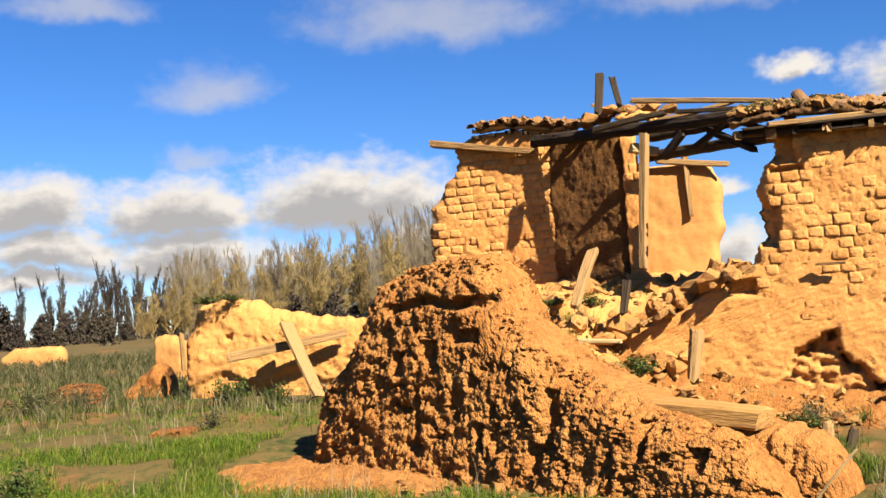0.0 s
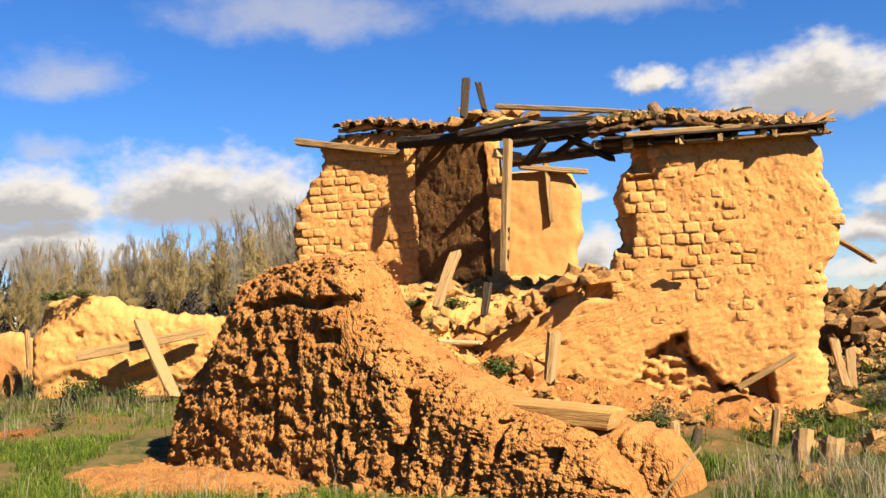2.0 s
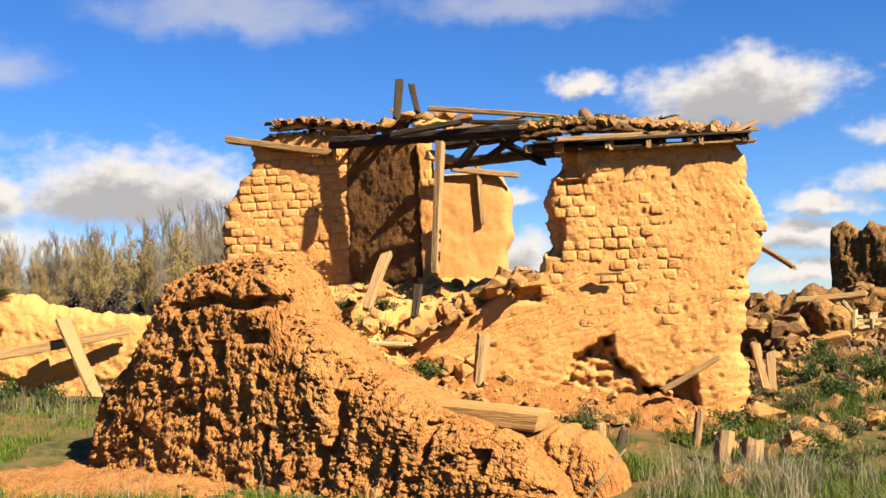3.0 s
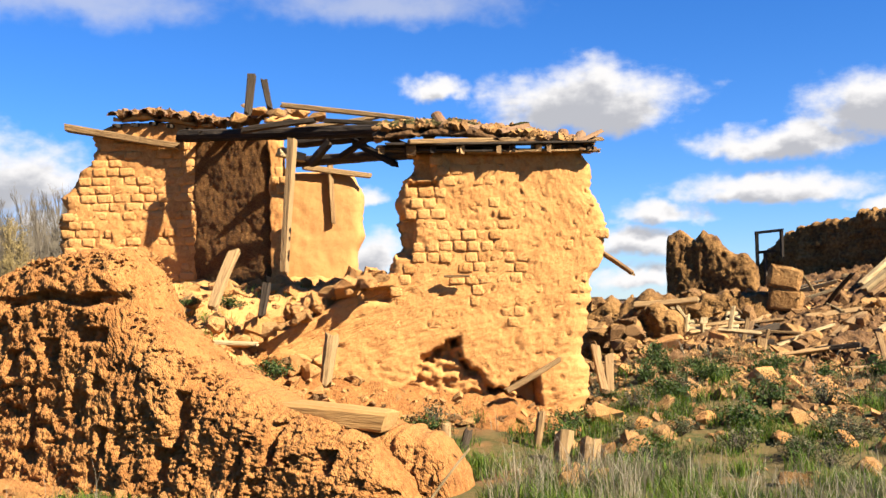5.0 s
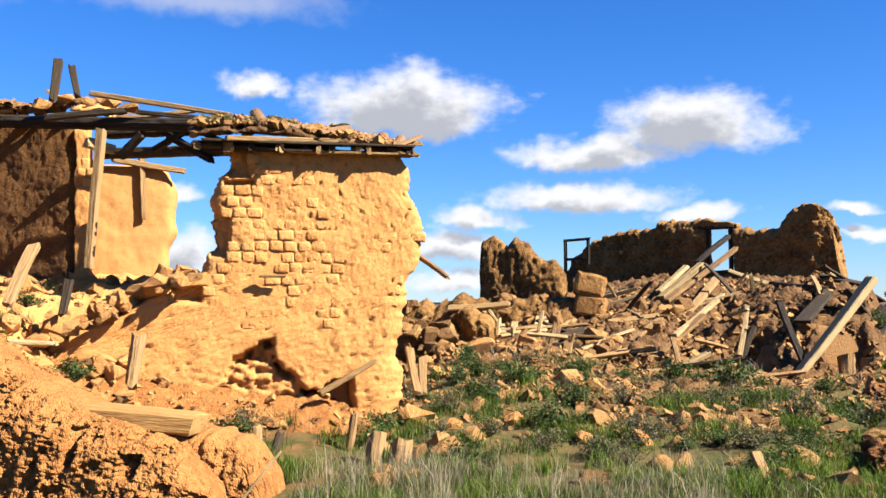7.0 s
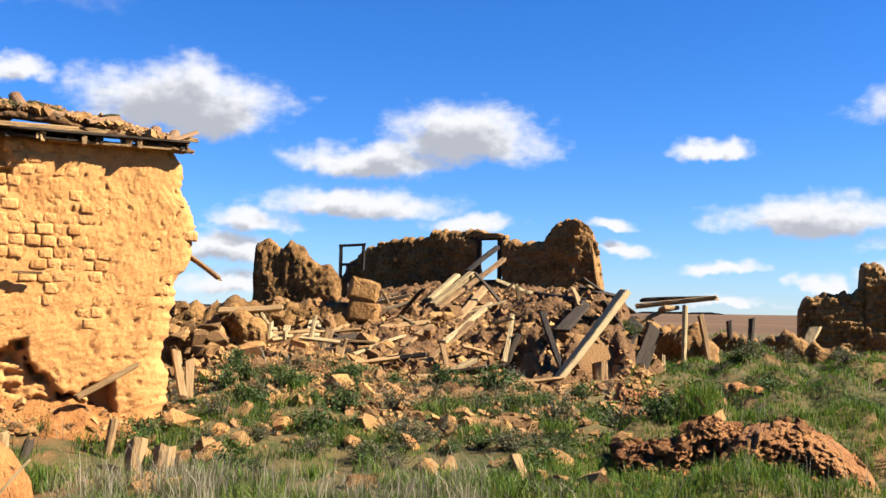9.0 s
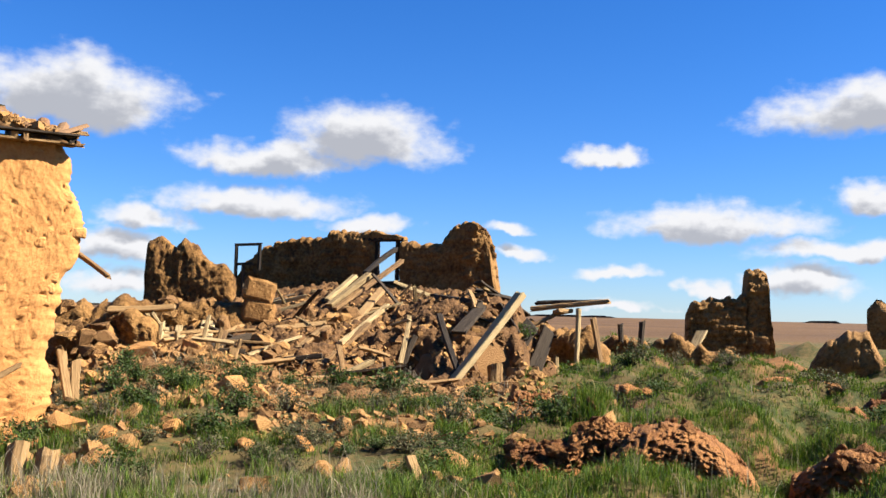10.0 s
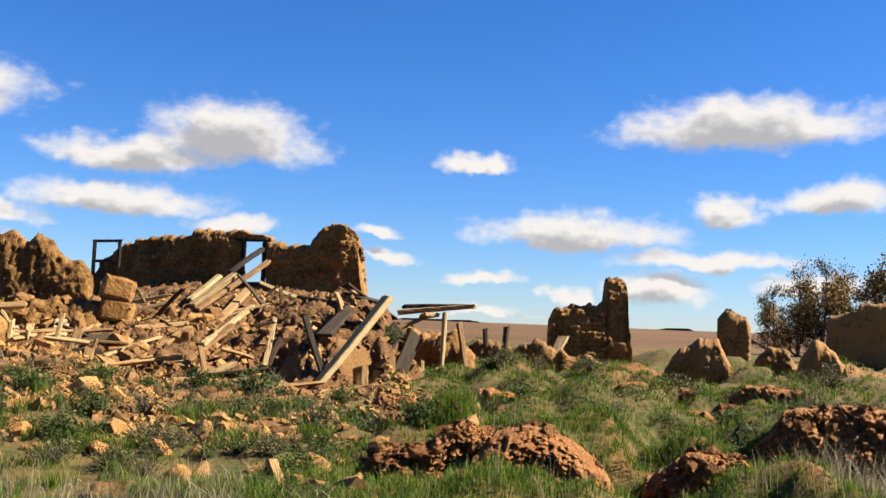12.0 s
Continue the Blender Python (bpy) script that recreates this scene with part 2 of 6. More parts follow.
def lerp(table, x):
    """Straight-line reading of rows (x, a, b, ...)."""
    if x <= table[0][0]:
        return table[0][1:]
    for p, q in zip(table, table[1:]):
        if x <= q[0]:
            k = (x - p[0]) / max(1e-9, q[0] - p[0])
            return tuple(u + (v - u) * k for u, v in zip(p[1:], q[1:]))
    return table[-1][1:]


def fbm(x, y, z, octaves=5, h=0.8):
    return noise.fractal(Vector((x, y, z)), h, 2.1, octaves, noise_basis="PERLIN_ORIGINAL")


def loft(name, rows, mat, thick=0.5, axis="s", step=0.045, n=40, amp=0.04, rill=0.0, ragged=0.03, seed=0.0, round_edge=6.0, batter=0.0, pit=0.0, dent=None):
    """An eroded wall. axis "s": rows of (along, foot, top); axis "z": rows of (height, one end, other end)."""
    a0, a1 = rows[0][0], rows[-1][0]
    count = max(8, int((a1 - a0) / step))
    verts, faces = [], []
    ring = 2 * n
    for i in range(count + 1):
        k = i / count
        a = a0 + (a1 - a0) * k
        lo, hi = lerp(rows, a)
        hi += ragged * fbm(a * 4, seed, 3.1) * 1.5 + 0.5 * ragged * fbm(a * 11, seed, 8.1)
        lo += (ragged * fbm(a * 6, seed, 13.1) * 1.5) if axis == "z" else 0.0
        end = max(0.0, 1 - abs(2 * k - 1) ** (round_edge * 3)) ** 0.5
        for side in (0, 1):
            for j in range(n):
                v = j / (n - 1) if side == 0 else 1 - j / (n - 1)
                b = lo + (hi - lo) * v
                s, z = (a, b) if axis == "s" else (b, a)
                edge = abs(2 * v - 1) if axis == "z" else max(0.0, 2 * v - 1)
                w = thick * (0.12 + 0.88 * max(0.0, 1 - edge ** round_edge) ** 0.5) * (0.25 + 0.75 * end)
                y = thick / 2 + (w / 2 if side else -w / 2)
                if side == 0:
                    y += batter * (1.0 - v) * -1.0
                q = seed + 31 * side
                d = amp * fbm(s * 2.6, z * 2.6, q) + 0.5 * amp * fbm(s * 9, z * 9, q + 5, 5, 0.5) + 0.3 * amp * fbm(s * 27, z * 27, q + 5, 3, 0.4)
                if rill:
                    d += rill * (abs(fbm(s * 4.2 + 0.3 * z, z * 0.7, q + 2)) - 0.35) + 0.7 * rill * abs(fbm(s * 11, z * 1.2, q + 4, 3, 0.7)) + 0.22 * rill * fbm(s * 38, z * 22, q + 6, 2, 0.5)
                if pit:
                    h = fbm(s * 4.6, z * 4.6, q + 9, 4, 0.5)
                    d += pit * min(1.0, max(0.0, h - 0.30) * 9)
                if dent is not None and side == 0:
                    d += dent(s, z)
                verts.append((s, y + (d if side == 0 else -d), z))
    for i in range(count):
        for j in range(ring):
            p, q = i * ring + j, i * ring + (j + 1) % ring
            faces.append((p, q, q + ring, p + ring) if axis == "s" else (p, p + ring, q + ring, q))
    first, last = list(range(ring)), list(range(count * ring, count * ring + ring))
    faces.append(tuple(reversed(first)) if axis == "s" else tuple(first))
    faces.append(tuple(last) if axis == "s" else tuple(reversed(last)))
    return mesh_of(name, verts, faces, mat, True)


def beam_mesh(name, length, w, h, mat, log=False, seed=0, bend=0.02, taper=0.85):
    """A split plank or a log along x, from 0 to length, worn and slightly bent."""
    rnd = random.Random(seed)
    sides = 8
    n = max(6, int(length / 0.12))
    bend *= min(1.0, length / 1.6)
    verts, faces = [], []
    for i in range(n + 1):
        k = i / n
        f = 1 + (taper - 1) * k
        by, bz = bend * math.sin(3.1 * k + seed), bend * math.sin(2.3 * k + 2 * seed)
        for j in range(sides):
            if log:
                t = 2 * math.pi * j / sides
                y, z = 0.5 * w * math.cos(t), 0.5 * h * math.sin(t)
            else:
                y, z = [(-0.5, -0.36), (-0.42, -0.5), (0.42, -0.5), (0.5, -0.36), (0.5, 0.36), (0.42, 0.5), (-0.42, 0.5), (-0.5, 0.36)][j]
                y, z = y * w, z * h
            wob = 1 + (0.16 if log else 0.06) * (rnd.random() - 0.5)
            x = length * k + ((rnd.random() - 0.5) * 0.07 if i in (0, n) else 0)
            verts.append((x, y * f * wob + by, z * f * wob + bz))
    for i in range(n):
        for j in range(sides):
            p, q = i * sides + j, i * sides + (j + 1) % sides
            faces.append((p, p + sides, q + sides, q))
    faces.append(tuple(range(sides)))
    faces.append(tuple(range(n * sides + sides - 1, n * sides - 1, -1)))
    return mesh_of(name, verts, faces, mat)


def along(p, q, roll=0.0):
    """The pose that lays a beam's x axis from p towards q."""
    x = (Vector(q) - Vector(p)).normalized()
    side = Vector((0, 0, 1)).cross(x)
    side = side.normalized() if side.length > 1e-3 else Vector((0, 1, 0))
    up = x.cross(side)
    m = Matrix((x, side, up)).transposed().to_4x4()
    return Matrix.Translation(p) @ m @ Matrix.Rotation(radians(roll), 4, "X")


beam_seed = [0]


def beam(name, p, q, w, h, mat, label, category="timber", log=False, parent=None, bend=0.02, roll=0.0, group="", taper=0.85):
    beam_seed[0] += 1
    me = beam_mesh(name, (Vector(q) - Vector(p)).length, w, h, mat, log, beam_seed[0], bend, taper)
    m = along(p, q, roll)
    if parent is not None:
        return part(name, me, parent, parent.matrix_basis.inverted() @ m, label)
    return thing(name, me, m, label, category, group)


def clod_mesh(name, seed, mat, size=(1, 1, 1), square=0.5, cuts=2, rough=0.25):
    """A broken lump: a block whose corners are knocked off, resting on z = 0."""
    bm = bmesh.new()
    if cuts < 3:
        # sharp breaks: the hull of a few points, its faces then roughened
        rnd = random.Random(1000 + seed)
        for _ in range(15):
            c = Vector((rnd.gauss(0, 1), rnd.gauss(0, 1), rnd.gauss(0, 1))).normalized()
            c = c.lerp(c / max(abs(c.x), abs(c.y), abs(c.z)), square) * rnd.uniform(0.82, 1.05)
            bm.verts.new((c.x * size[0], c.y * size[1], c.z * size[2]))
        res = bmesh.ops.convex_hull(bm, input=bm.verts[:])
        bmesh.ops.delete(bm, geom=list({g for g in res["geom_interior"] + res["geom_unused"] if isinstance(g, bmesh.types.BMVert)}), context="VERTS")
        bmesh.ops.subdivide_edges(bm, edges=bm.edges[:], cuts=1, use_grid_fill=True)
        for v in bm.verts:
            v.co *= 1 + 0.16 * fbm(v.co.x * 3 + seed, v.co.y * 3, v.co.z * 3, 3) - 0.03 * rnd.random()
        low = min(v.co.z for v in bm.verts)
        for v in bm.verts:
            v.co.z -= low
        me = bpy.data.meshes.new(name)
        bm.to_mesh(me)
        bm.free()
        me.materials.append(mat)
        return me
    bmesh.ops.create_icosphere(bm, subdivisions=cuts, radius=1.0)
    for v in bm.verts:
        c = v.co.copy()
        big = max(abs(c.x), abs(c.y), abs(c.z))
        cube = c / big
        c = c.lerp(cube, square)
        c *= 1 + rough * fbm(c.x * 1.4 + seed * 7.7, c.y * 1.4, c.z * 1.4 + seed) + 0.7 * rough * fbm(c.x * 3.5 + seed, c.y * 3.5, c.z * 3.5, 4, 0.5)
        v.co = Vector((c.x * size[0], c.y * size[1], c.z * size[2]))
    low = min(v.co.z for v in bm.verts)
    for v in bm.verts:
        v.co.z -= low
    me = bpy.data.meshes.new(name)
    bm.to_mesh(me)
    bm.free()
    me.materials.append(mat)
    if cuts > 1:
        me.polygons.foreach_set("use_smooth", [True] * len(me.polygons))
    return me


# ---- ground ----
GROUND = [(0, 0.0), (9.0, 0.0), (11, 0.14), (16, 0.24), (23, 0.34), (36, 0.5), (60, 0.55), (6000, 0.55)]


def hummock(x, y):
    """Grassy hummocks and hollows, stronger in the open ground to the east."""
    d = math.hypot(x, y)
    az = math.degrees(math.atan2(x, y))
    east = min(1.0, max(0.0, (az - 50) / 8)) if az < 140 else 0.0
    fade = min(1.0, max(0.0, (d - 5) / 3)) * min(1.0, max(0.0, (45 - d) / 15))
    return fade * ((0.05 + 0.46 * east) * (fbm(x * 0.6, y * 0.6, 1.7, 4) + 0.55 * abs(fbm(x * 1.2, y * 1.2, 6.1, 3)) - 0.1) + 0.035 * fbm(x * 2.1, y * 2.1, 4.4, 4))


def grass_bank(x, y):
    """The grassed-over debris that rises between the house and the rubble slope."""
    d, az = math.hypot(x, y), math.degrees(math.atan2(x, y))
    side = lerp([(28.0, 0.0), (31.5, 1.0), (36.5, 1.0), (41.5, 0.35), (50.0, 0.15), (56.0, 0.0)], az)[0]
    return side * lerp([(9.0, 0.0), (10.5, 0.10), (12.5, 0.34), (15.0, 0.60), (18.0, 0.60), (22.0, 0.0)], d)[0]


def ground_z(x, y):
    return lerp(GROUND, math.hypot(x, y))[0] + hummock(x, y) + grass_bank(x, y)


def make_ground():
    radii = [0.0, 1.5, 3, 4.5]
    while radii[-1] < 30:
        radii.append(radii[-1] * 1.018 + 0.02)
    while radii[-1] < 4800:
        radii.append(radii[-1] * 1.22)
    fine = [-40 + 0.7 * i for i in range(193)]
    angles = fine + [fine[-1] + (360 - 134.4) * k / 30 for k in range(1, 30)]
    n = len(angles)
    verts, faces = [], []
    for r in radii:
        for az in angles:
            x, y = r * math.sin(radians(az)), r * math.cos(radians(az))
            verts.append((x, y, ground_z(x, y)))
    for i in range(len(radii) - 1):
        for j in range(n):
            p, q = i * n + j, i * n + (j + 1) % n
            faces.append((p, p + n, q + n, q))
    return mesh_of("ground", verts, faces, GRASSLAND, True)


def ground_material():
    """Short grass over red earth, bare where it is trodden, turning to ploughed land far off."""
    mat = material("grassland", [(0.012, 0.018, 0.003), (0.032, 0.037, 0.006), (0.080, 0.054, 0.016)], 0.9, 9, bump=0.8, bump_scale=14)
    tree = mat.node_tree
    add, link = links(tree)
    bsdf = tree.nodes["Principled BSDF"]
    grass = bsdf.inputs["Base Color"].links[0].from_socket
    co = add("ShaderNodeTexCoord")
    bare, soil, tone = add("ShaderNodeTexNoise"), add("ShaderNodeValToRGB"), add("ShaderNodeTexNoise")
    for nd, s in ((bare, 0.42), (tone, 7.0)):
        nd.inputs["Scale"].default_value, nd.inputs["Detail"].default_value, nd.inputs["Roughness"].default_value = s, 6.0, 0.6
        link(co.outputs["Object"], nd.inputs["Vector"])
    soil.color_ramp.elements[0].position, soil.color_ramp.elements[1].position = 0.3, 0.7
    soil.color_ramp.elements[0].color, soil.color_ramp.elements[1].color = (0.075, 0.033, 0.010, 1), (0.18, 0.085, 0.027, 1)
    link(tone.outputs["Fac"], soil.inputs[0])
    amount = add("ShaderNodeMapRange")
    amount.inputs["From Min"].default_value, amount.inputs["From Max"].default_value = 0.54, 0.62
    link(bare.outputs["Fac"], amount.inputs["Value"])
    near = add("ShaderNodeMix", blend="MIX")
    link(amount.outputs[0], near.inputs[0])
    link(grass, near.inputs[6])
    link(soil.outputs[0], near.inputs[7])
    # the field
    far = add("ShaderNodeVectorMath", op="LENGTH")
    link(co.outputs["Object"], far.inputs[0])
    edge = add("ShaderNodeMapRange")
    edge.inputs["From Min"].default_value, edge.inputs["From Max"].default_value = 44.0, 48.0
    link(far.outputs["Value"], edge.inputs["Value"])
    # ploughed only on the eastern side
    flank, both = add("ShaderNodeSeparateXYZ"), add("ShaderNodeMath", op="MULTIPLY")
    link(co.outputs["Object"], flank.inputs[0])
    side = add("ShaderNodeMapRange")
    side.inputs["From Min"].default_value, side.inputs["From Max"].default_value = 4.0, 12.0
    link(flank.outputs[0], side.inputs["Value"])
    link(edge.outputs[0], both.inputs[0])
    link(side.outputs[0], both.inputs[1])
    plough, tones = add("ShaderNodeTexNoise"), add("ShaderNodeValToRGB")
    plough.inputs["Scale"].default_value, plough.inputs["Detail"].default_value = 0.03, 8.0
    link(co.outputs["Object"], plough.inputs["Vector"])
    tones.color_ramp.elements[0].position, tones.color_ramp.elements[1].position = 0.35, 0.65
    tones.color_ramp.elements[0].color, tones.color_ramp.elements[1].color = (0.055, 0.027, 0.009, 1), (0.100, 0.052, 0.018, 1)
    link(plough.outputs["Fac"], tones.inputs[0])
    out = add("ShaderNodeMix", blend="MIX")
    link(both.outputs[0], out.inputs[0])
    link(near.outputs[2], out.inputs[6])
    link(tones.outputs[0], out.inputs[7])
    link(out.outputs[2], bsdf.inputs["Base Color"])
    return mat


GRASSLAND = ground_material()
tagged(new("ground", make_ground()), "uneven grassy ground with bare red earth patches", "ground", kind="structure")

# ---- the standing house ----
HOUSE = frame_at(19, 10.95, 199)
BACK = frame_at(19, 13.2, 199)
# broken wall facing the track: height, one end, other end
FRONT_ROWS = [(0.05, -2.6, 1.84), (0.45, -2.5, 1.95), (0.75, -2.45, 1.92), (0.95, -2.1, 1.90), (1.15, -1.6, 1.91), (1.30, -1.15, 1.93), (1.45, -0.92, 1.97),
              (1.58, -0.70, 2.0), (1.68, -0.42, 2.03), (1.78, -0.30, 2.07), (1.92, -0.25, 2.13), (2.04, -0.18, 2.18), (2.22, -0.19, 2.19), (2.38, -0.20, 2.15), (2.50, -0.20, 2.10),
              (2.60, -0.16, 2.04), (2.72, -0.15, 2.01), (2.80, -0.14, 2.0), (2.86, -0.02, 1.99), (2.96, 0.02, 1.97), (3.05, 0.04, 1.95), (3.16, 0.03, 1.93)]
# the foot is washed out below a ragged crack; small holes are knocked in the face
CRACK = [(-2.6, 0.0), (-0.75, 0.30), (-0.25, 0.42), (-0.05, 0.60), (0.04, 0.85), (0.21, 0.88), (0.33, 1.0), (0.46, 1.03), (0.50, 0.76), (0.70, 0.67), (0.80, 0.48), (1.03, 0.46), (1.16, 0.55), (1.34, 0.62), (1.38, 0.18), (2.2, 0.12)]


def hole(s, z, cs, cz, w, h, depth):
    k = max(abs(s - cs) / w, abs(z - cz) / h)
    return depth * min(1.0, max(0.0, 1.25 - k) * 4)


def front_dent(s, z):
    crack = lerp(CRACK, s)[0] + 0.05 * fbm(s * 9, 0.3, 4.0)
    d = (0.07 + 0.06 * fbm(s * 7, z * 9, 6.0) + 0.04 * abs(math.sin(13 * z + 4 * fbm(s * 3, z * 3, 8.0)))) * min(1.0, max(0.0, crack - z) * 34)
    if 0.1 < s < 1.32:
        d += 0.30 * min(1.0, max(0.0, 1 - abs(crack - 0.045 - z) / 0.06) * 2.2) * min(1.0, max(0.0, 0.55 + 2.2 * fbm(s * 5, 2.0, 9.0, 3)))
    d += hole(s, z, 1.22, 0.33, 0.09, 0.20, 0.45)
    d += hole(s, z, 0.30, 0.86, 0.08, 0.06, 0.12) + hole(s, z, 0.12, 0.78, 0.06, 0.035, 0.12)
    d += hole(s, z, -0.10, 2.16, 0.09, 0.20, 0.17) + hole(s, z, 0.10, 2.72, 0.14, 0.05, 0.16) + hole(s, z, 0.10, 2.98, 0.10, 0.16, 0.12) + hole(s, z, -0.45, 1.52, 0.14, 0.07, 0.14)
    # weathered pits and hair cracks
    pit = fbm(s * 11, z * 15, 31.0, 2)
    d += 0.03 * min(1.0, max(0.0, pit - 0.47) * 9) + (0.022 * max(0.0, 1 - abs(fbm(s * 2.2, z * 3.0, 37.0, 3)) * 40) if z < 1.5 else 0.0)
    d += hole(s, z, 1.25, 1.30, 0.02, 0.03, 0.03) + hole(s, z, 1.55, 1.22, 0.025, 0.02, 0.04) + hole(s, z, 1.12 + 0.03 * math.sin(30 * z), 0.95, 0.01, 0.12, 0.03)
    return d


front = thing("wall_front", loft("wall_front", FRONT_ROWS, ADOBE, 0.5, "z", 0.022, 150, 0.015, ragged=0.05, seed=1.0, round_edge=18, dent=front_dent), HOUSE,
              "broken adobe house wall with weathered bricks showing", "wall", kind="structure")
BACK_ROWS = [(0.2, -4.4, -2.5), (1.63, -4.45, -2.5), (2.05, -4.68, -2.5), (2.38, -4.82, -2.5), (2.94, -4.71, -2.5), (3.3, -4.45, -2.5), (3.47, -4.3, -2.5),
             (3.6, -4.3, -2.5), (3.80, -4.3, -2.5), (3.95, -3.97, -2.9)]
back = thing("wall_back", loft("wall_back", BACK_ROWS, ADOBE, 0.45, "z", 0.03, 80, 0.025, ragged=0.05, seed=2.0, round_edge=14,
             dent=lambda s, z: hole(s, z, -4.10, 2.37, 0.045, 0.045, 0.2) + hole(s, z, -3.36, 2.35, 0.045, 0.04, 0.2) + hole(s, z, -4.72, 2.45, 0.10, 0.06, 0.2) + hole(s, z, -4.75, 2.70, 0.09, 0.06, 0.2)), BACK,
             "broken adobe rear wall laid in clear brick courses", "wall", kind="structure")
PLASTER_ROWS = [(0.2, -2.0, -0.8), (1.85, -2.0, -0.82), (2.36, -2.0, -0.70), (2.87, -2.0, -0.69), (3.1, -2.0, -0.76), (3.24, -2.0, -0.83)]
thing("wall_plastered", loft("wall_plastered", PLASTER_ROWS, PLASTER, 0.45, "z", 0.04, 40, 0.015, ragged=0.025, seed=3.0, round_edge=14), BACK,
      "smooth mud-plastered rear wall, broken at one end", "wall", kind="structure")
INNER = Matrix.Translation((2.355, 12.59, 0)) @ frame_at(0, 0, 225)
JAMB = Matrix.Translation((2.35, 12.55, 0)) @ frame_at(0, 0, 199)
# inner wall: the roof's shade is partly put into its clay colour
thing("wall_inner", loft("wall_inner", [(0.2, -1.25, 0.0), (3.0, -1.25, 0.0), (3.75, -1.25, -0.03)], SHADED_CLAY, 0.3, "z", 0.025, 70, 0.016, ragged=0.02, seed=4.0, round_edge=16), INNER,
      "inner clay wall coloured dark for the shade under the roof remains", "wall", kind="structure")
jamb = thing("wall_end", loft("wall_end", [(0.2, 0.0, 0.21), (3.0, 0.0, 0.20), (3.6, 0.0, 0.19)], ADOBE, 0.3, "z", 0.04, 14, 0.02, ragged=0.02, seed=4.6, round_edge=12), JAMB,
             "narrow end of an adobe partition wall", "wall", kind="structure")

# ---- the eroded wall in the foreground ----
MOUND = frame_at(1.2, 8.3, 223)
MOUND_ROWS = [(-2.25, -0.3, 0.35), (-2.04, -0.3, 0.80), (-1.67, -0.3, 1.12), (-1.44, -0.3, 1.45), (-1.26, -0.3, 1.73), (-0.83, -0.3, 1.88), (-0.4, -0.3, 1.92),
              (-0.02, -0.3, 1.92), (0.10, -0.3, 1.80), (0.20, -0.3, 1.45), (0.55, -0.3, 1.18), (0.76, -0.3, 1.02), (1.22, -0.3, 0.80), (1.50, -0.3, 0.68),
              (1.68, -0.3, 0.63), (1.90, -0.3, 0.57), (2.10, -0.3, 0.51), (2.30, -0.3, 0.43), (2.45, -0.3, 0.30), (2.58, -0.3, 0.12), (2.66, -0.3, -0.1)]


def mound_dent(s, z):
    d = hole(s, z, -0.55, 1.52 + 0.03 * math.sin(9 * s), 0.42, 0.035, 0.10) + hole(s, z, 0.0, 1.50, 0.14, 0.05, 0.12)
    d += hole(s, z, -0.42, 1.12, 0.09, 0.07, 0.12) + hole(s, z, -0.80, 1.0, 0.06, 0.09, 0.10) + hole(s, z, -0.02, 1.22, 0.12, 0.05, 0.10)
    d += hole(s, z, 0.82, 0.55, 0.05, 0.20, 0.12) + hole(s, z, 1.62, 0.42, 0.04, 0.12, 0.12) + hole(s, z, 0.70, 0.25, 0.06, 0.10, 0.12)
    return d + hole(s, z, -0.55, 0.55, 0.03, 0.22, 0.08) + hole(s, z, 2.05, 0.30, 0.06, 0.07, 0.14) + hole(s, z, 0.15, 0.40, 0.04, 0.10, 0.10)


mound = thing("eroded_wall", loft("eroded_wall", MOUND_ROWS, RAMMED, 0.95, "s", 0.013, 170, 0.055, rill=0.038, ragged=0.02, seed=5.0, round_edge=4.5, batter=0.2, pit=0.055, dent=mound_dent), MOUND,
      "rain-furrowed stump of an orange rammed-earth wall", "ruined wall")

# the lower rear half of its broken end, on which a squared timber lies
END = MOUND @ Matrix.Translation((0, 0.42, 0))
thing("eroded_wall_end", loft("eroded_wall_end", [(1.1, -0.3, 0.66), (1.5, -0.3, 0.60), (2.1, -0.3, 0.53), (2.42, -0.3, 0.50), (2.56, -0.3, 0.43), (2.68, -0.3, 0.36), (2.78, -0.3, 0.18), (2.84, -0.3, -0.1)], RAMMED, 0.62, "s", 0.016, 80, 0.05, rill=0.05, ragged=0.03, seed=5.5, round_edge=5, batter=0.15, pit=0.06), END,
      "crumbled low end of the orange rammed-earth wall", "ruined wall")

# ---- the low ruin to the west ----
LOW = frame_at(-10, 16.5, 190)
LOW_ROWS = [(-1.62, 0.0, 1.30), (-1.42, 0.0, 1.50), (-1.3, 0.0, 1.83), (-0.8, 0.0, 1.91), (-0.31, 0.0, 1.84), (0.17, 0.0, 1.63), (0.75, 0.0, 1.52), (2.6, 0.0, 1.50)]
thing("low_wall", loft("low_wall", LOW_ROWS, ADOBE, 0.6, "s", 0.03, 60, 0.035, ragged=0.04, seed=6.0, round_edge=8, pit=0.02,
      dent=lambda s, z: hole(s, z, -0.8, 1.25, 0.05, 0.04, 0.12) + 0.10 * min(1.0, max(0.0, 0.62 + 0.12 * math.sin(5 * s) - z) * 9)), LOW,
      "low broken adobe wall with grass along its top", "ruined wall")
thing("wall_stub", loft("wall_stub", [(-0.32, 0.2, 1.30), (-0.1, 0.2, 1.36), (0.13, 0.2, 1.30), (0.41, 0.2, 1.19)], PLASTER, 0.4, "s", 0.04, 24, 0.02, seed=7.0), frame_at(-16, 22, 200),
      "short stub of a plastered adobe wall", "ruined wall")
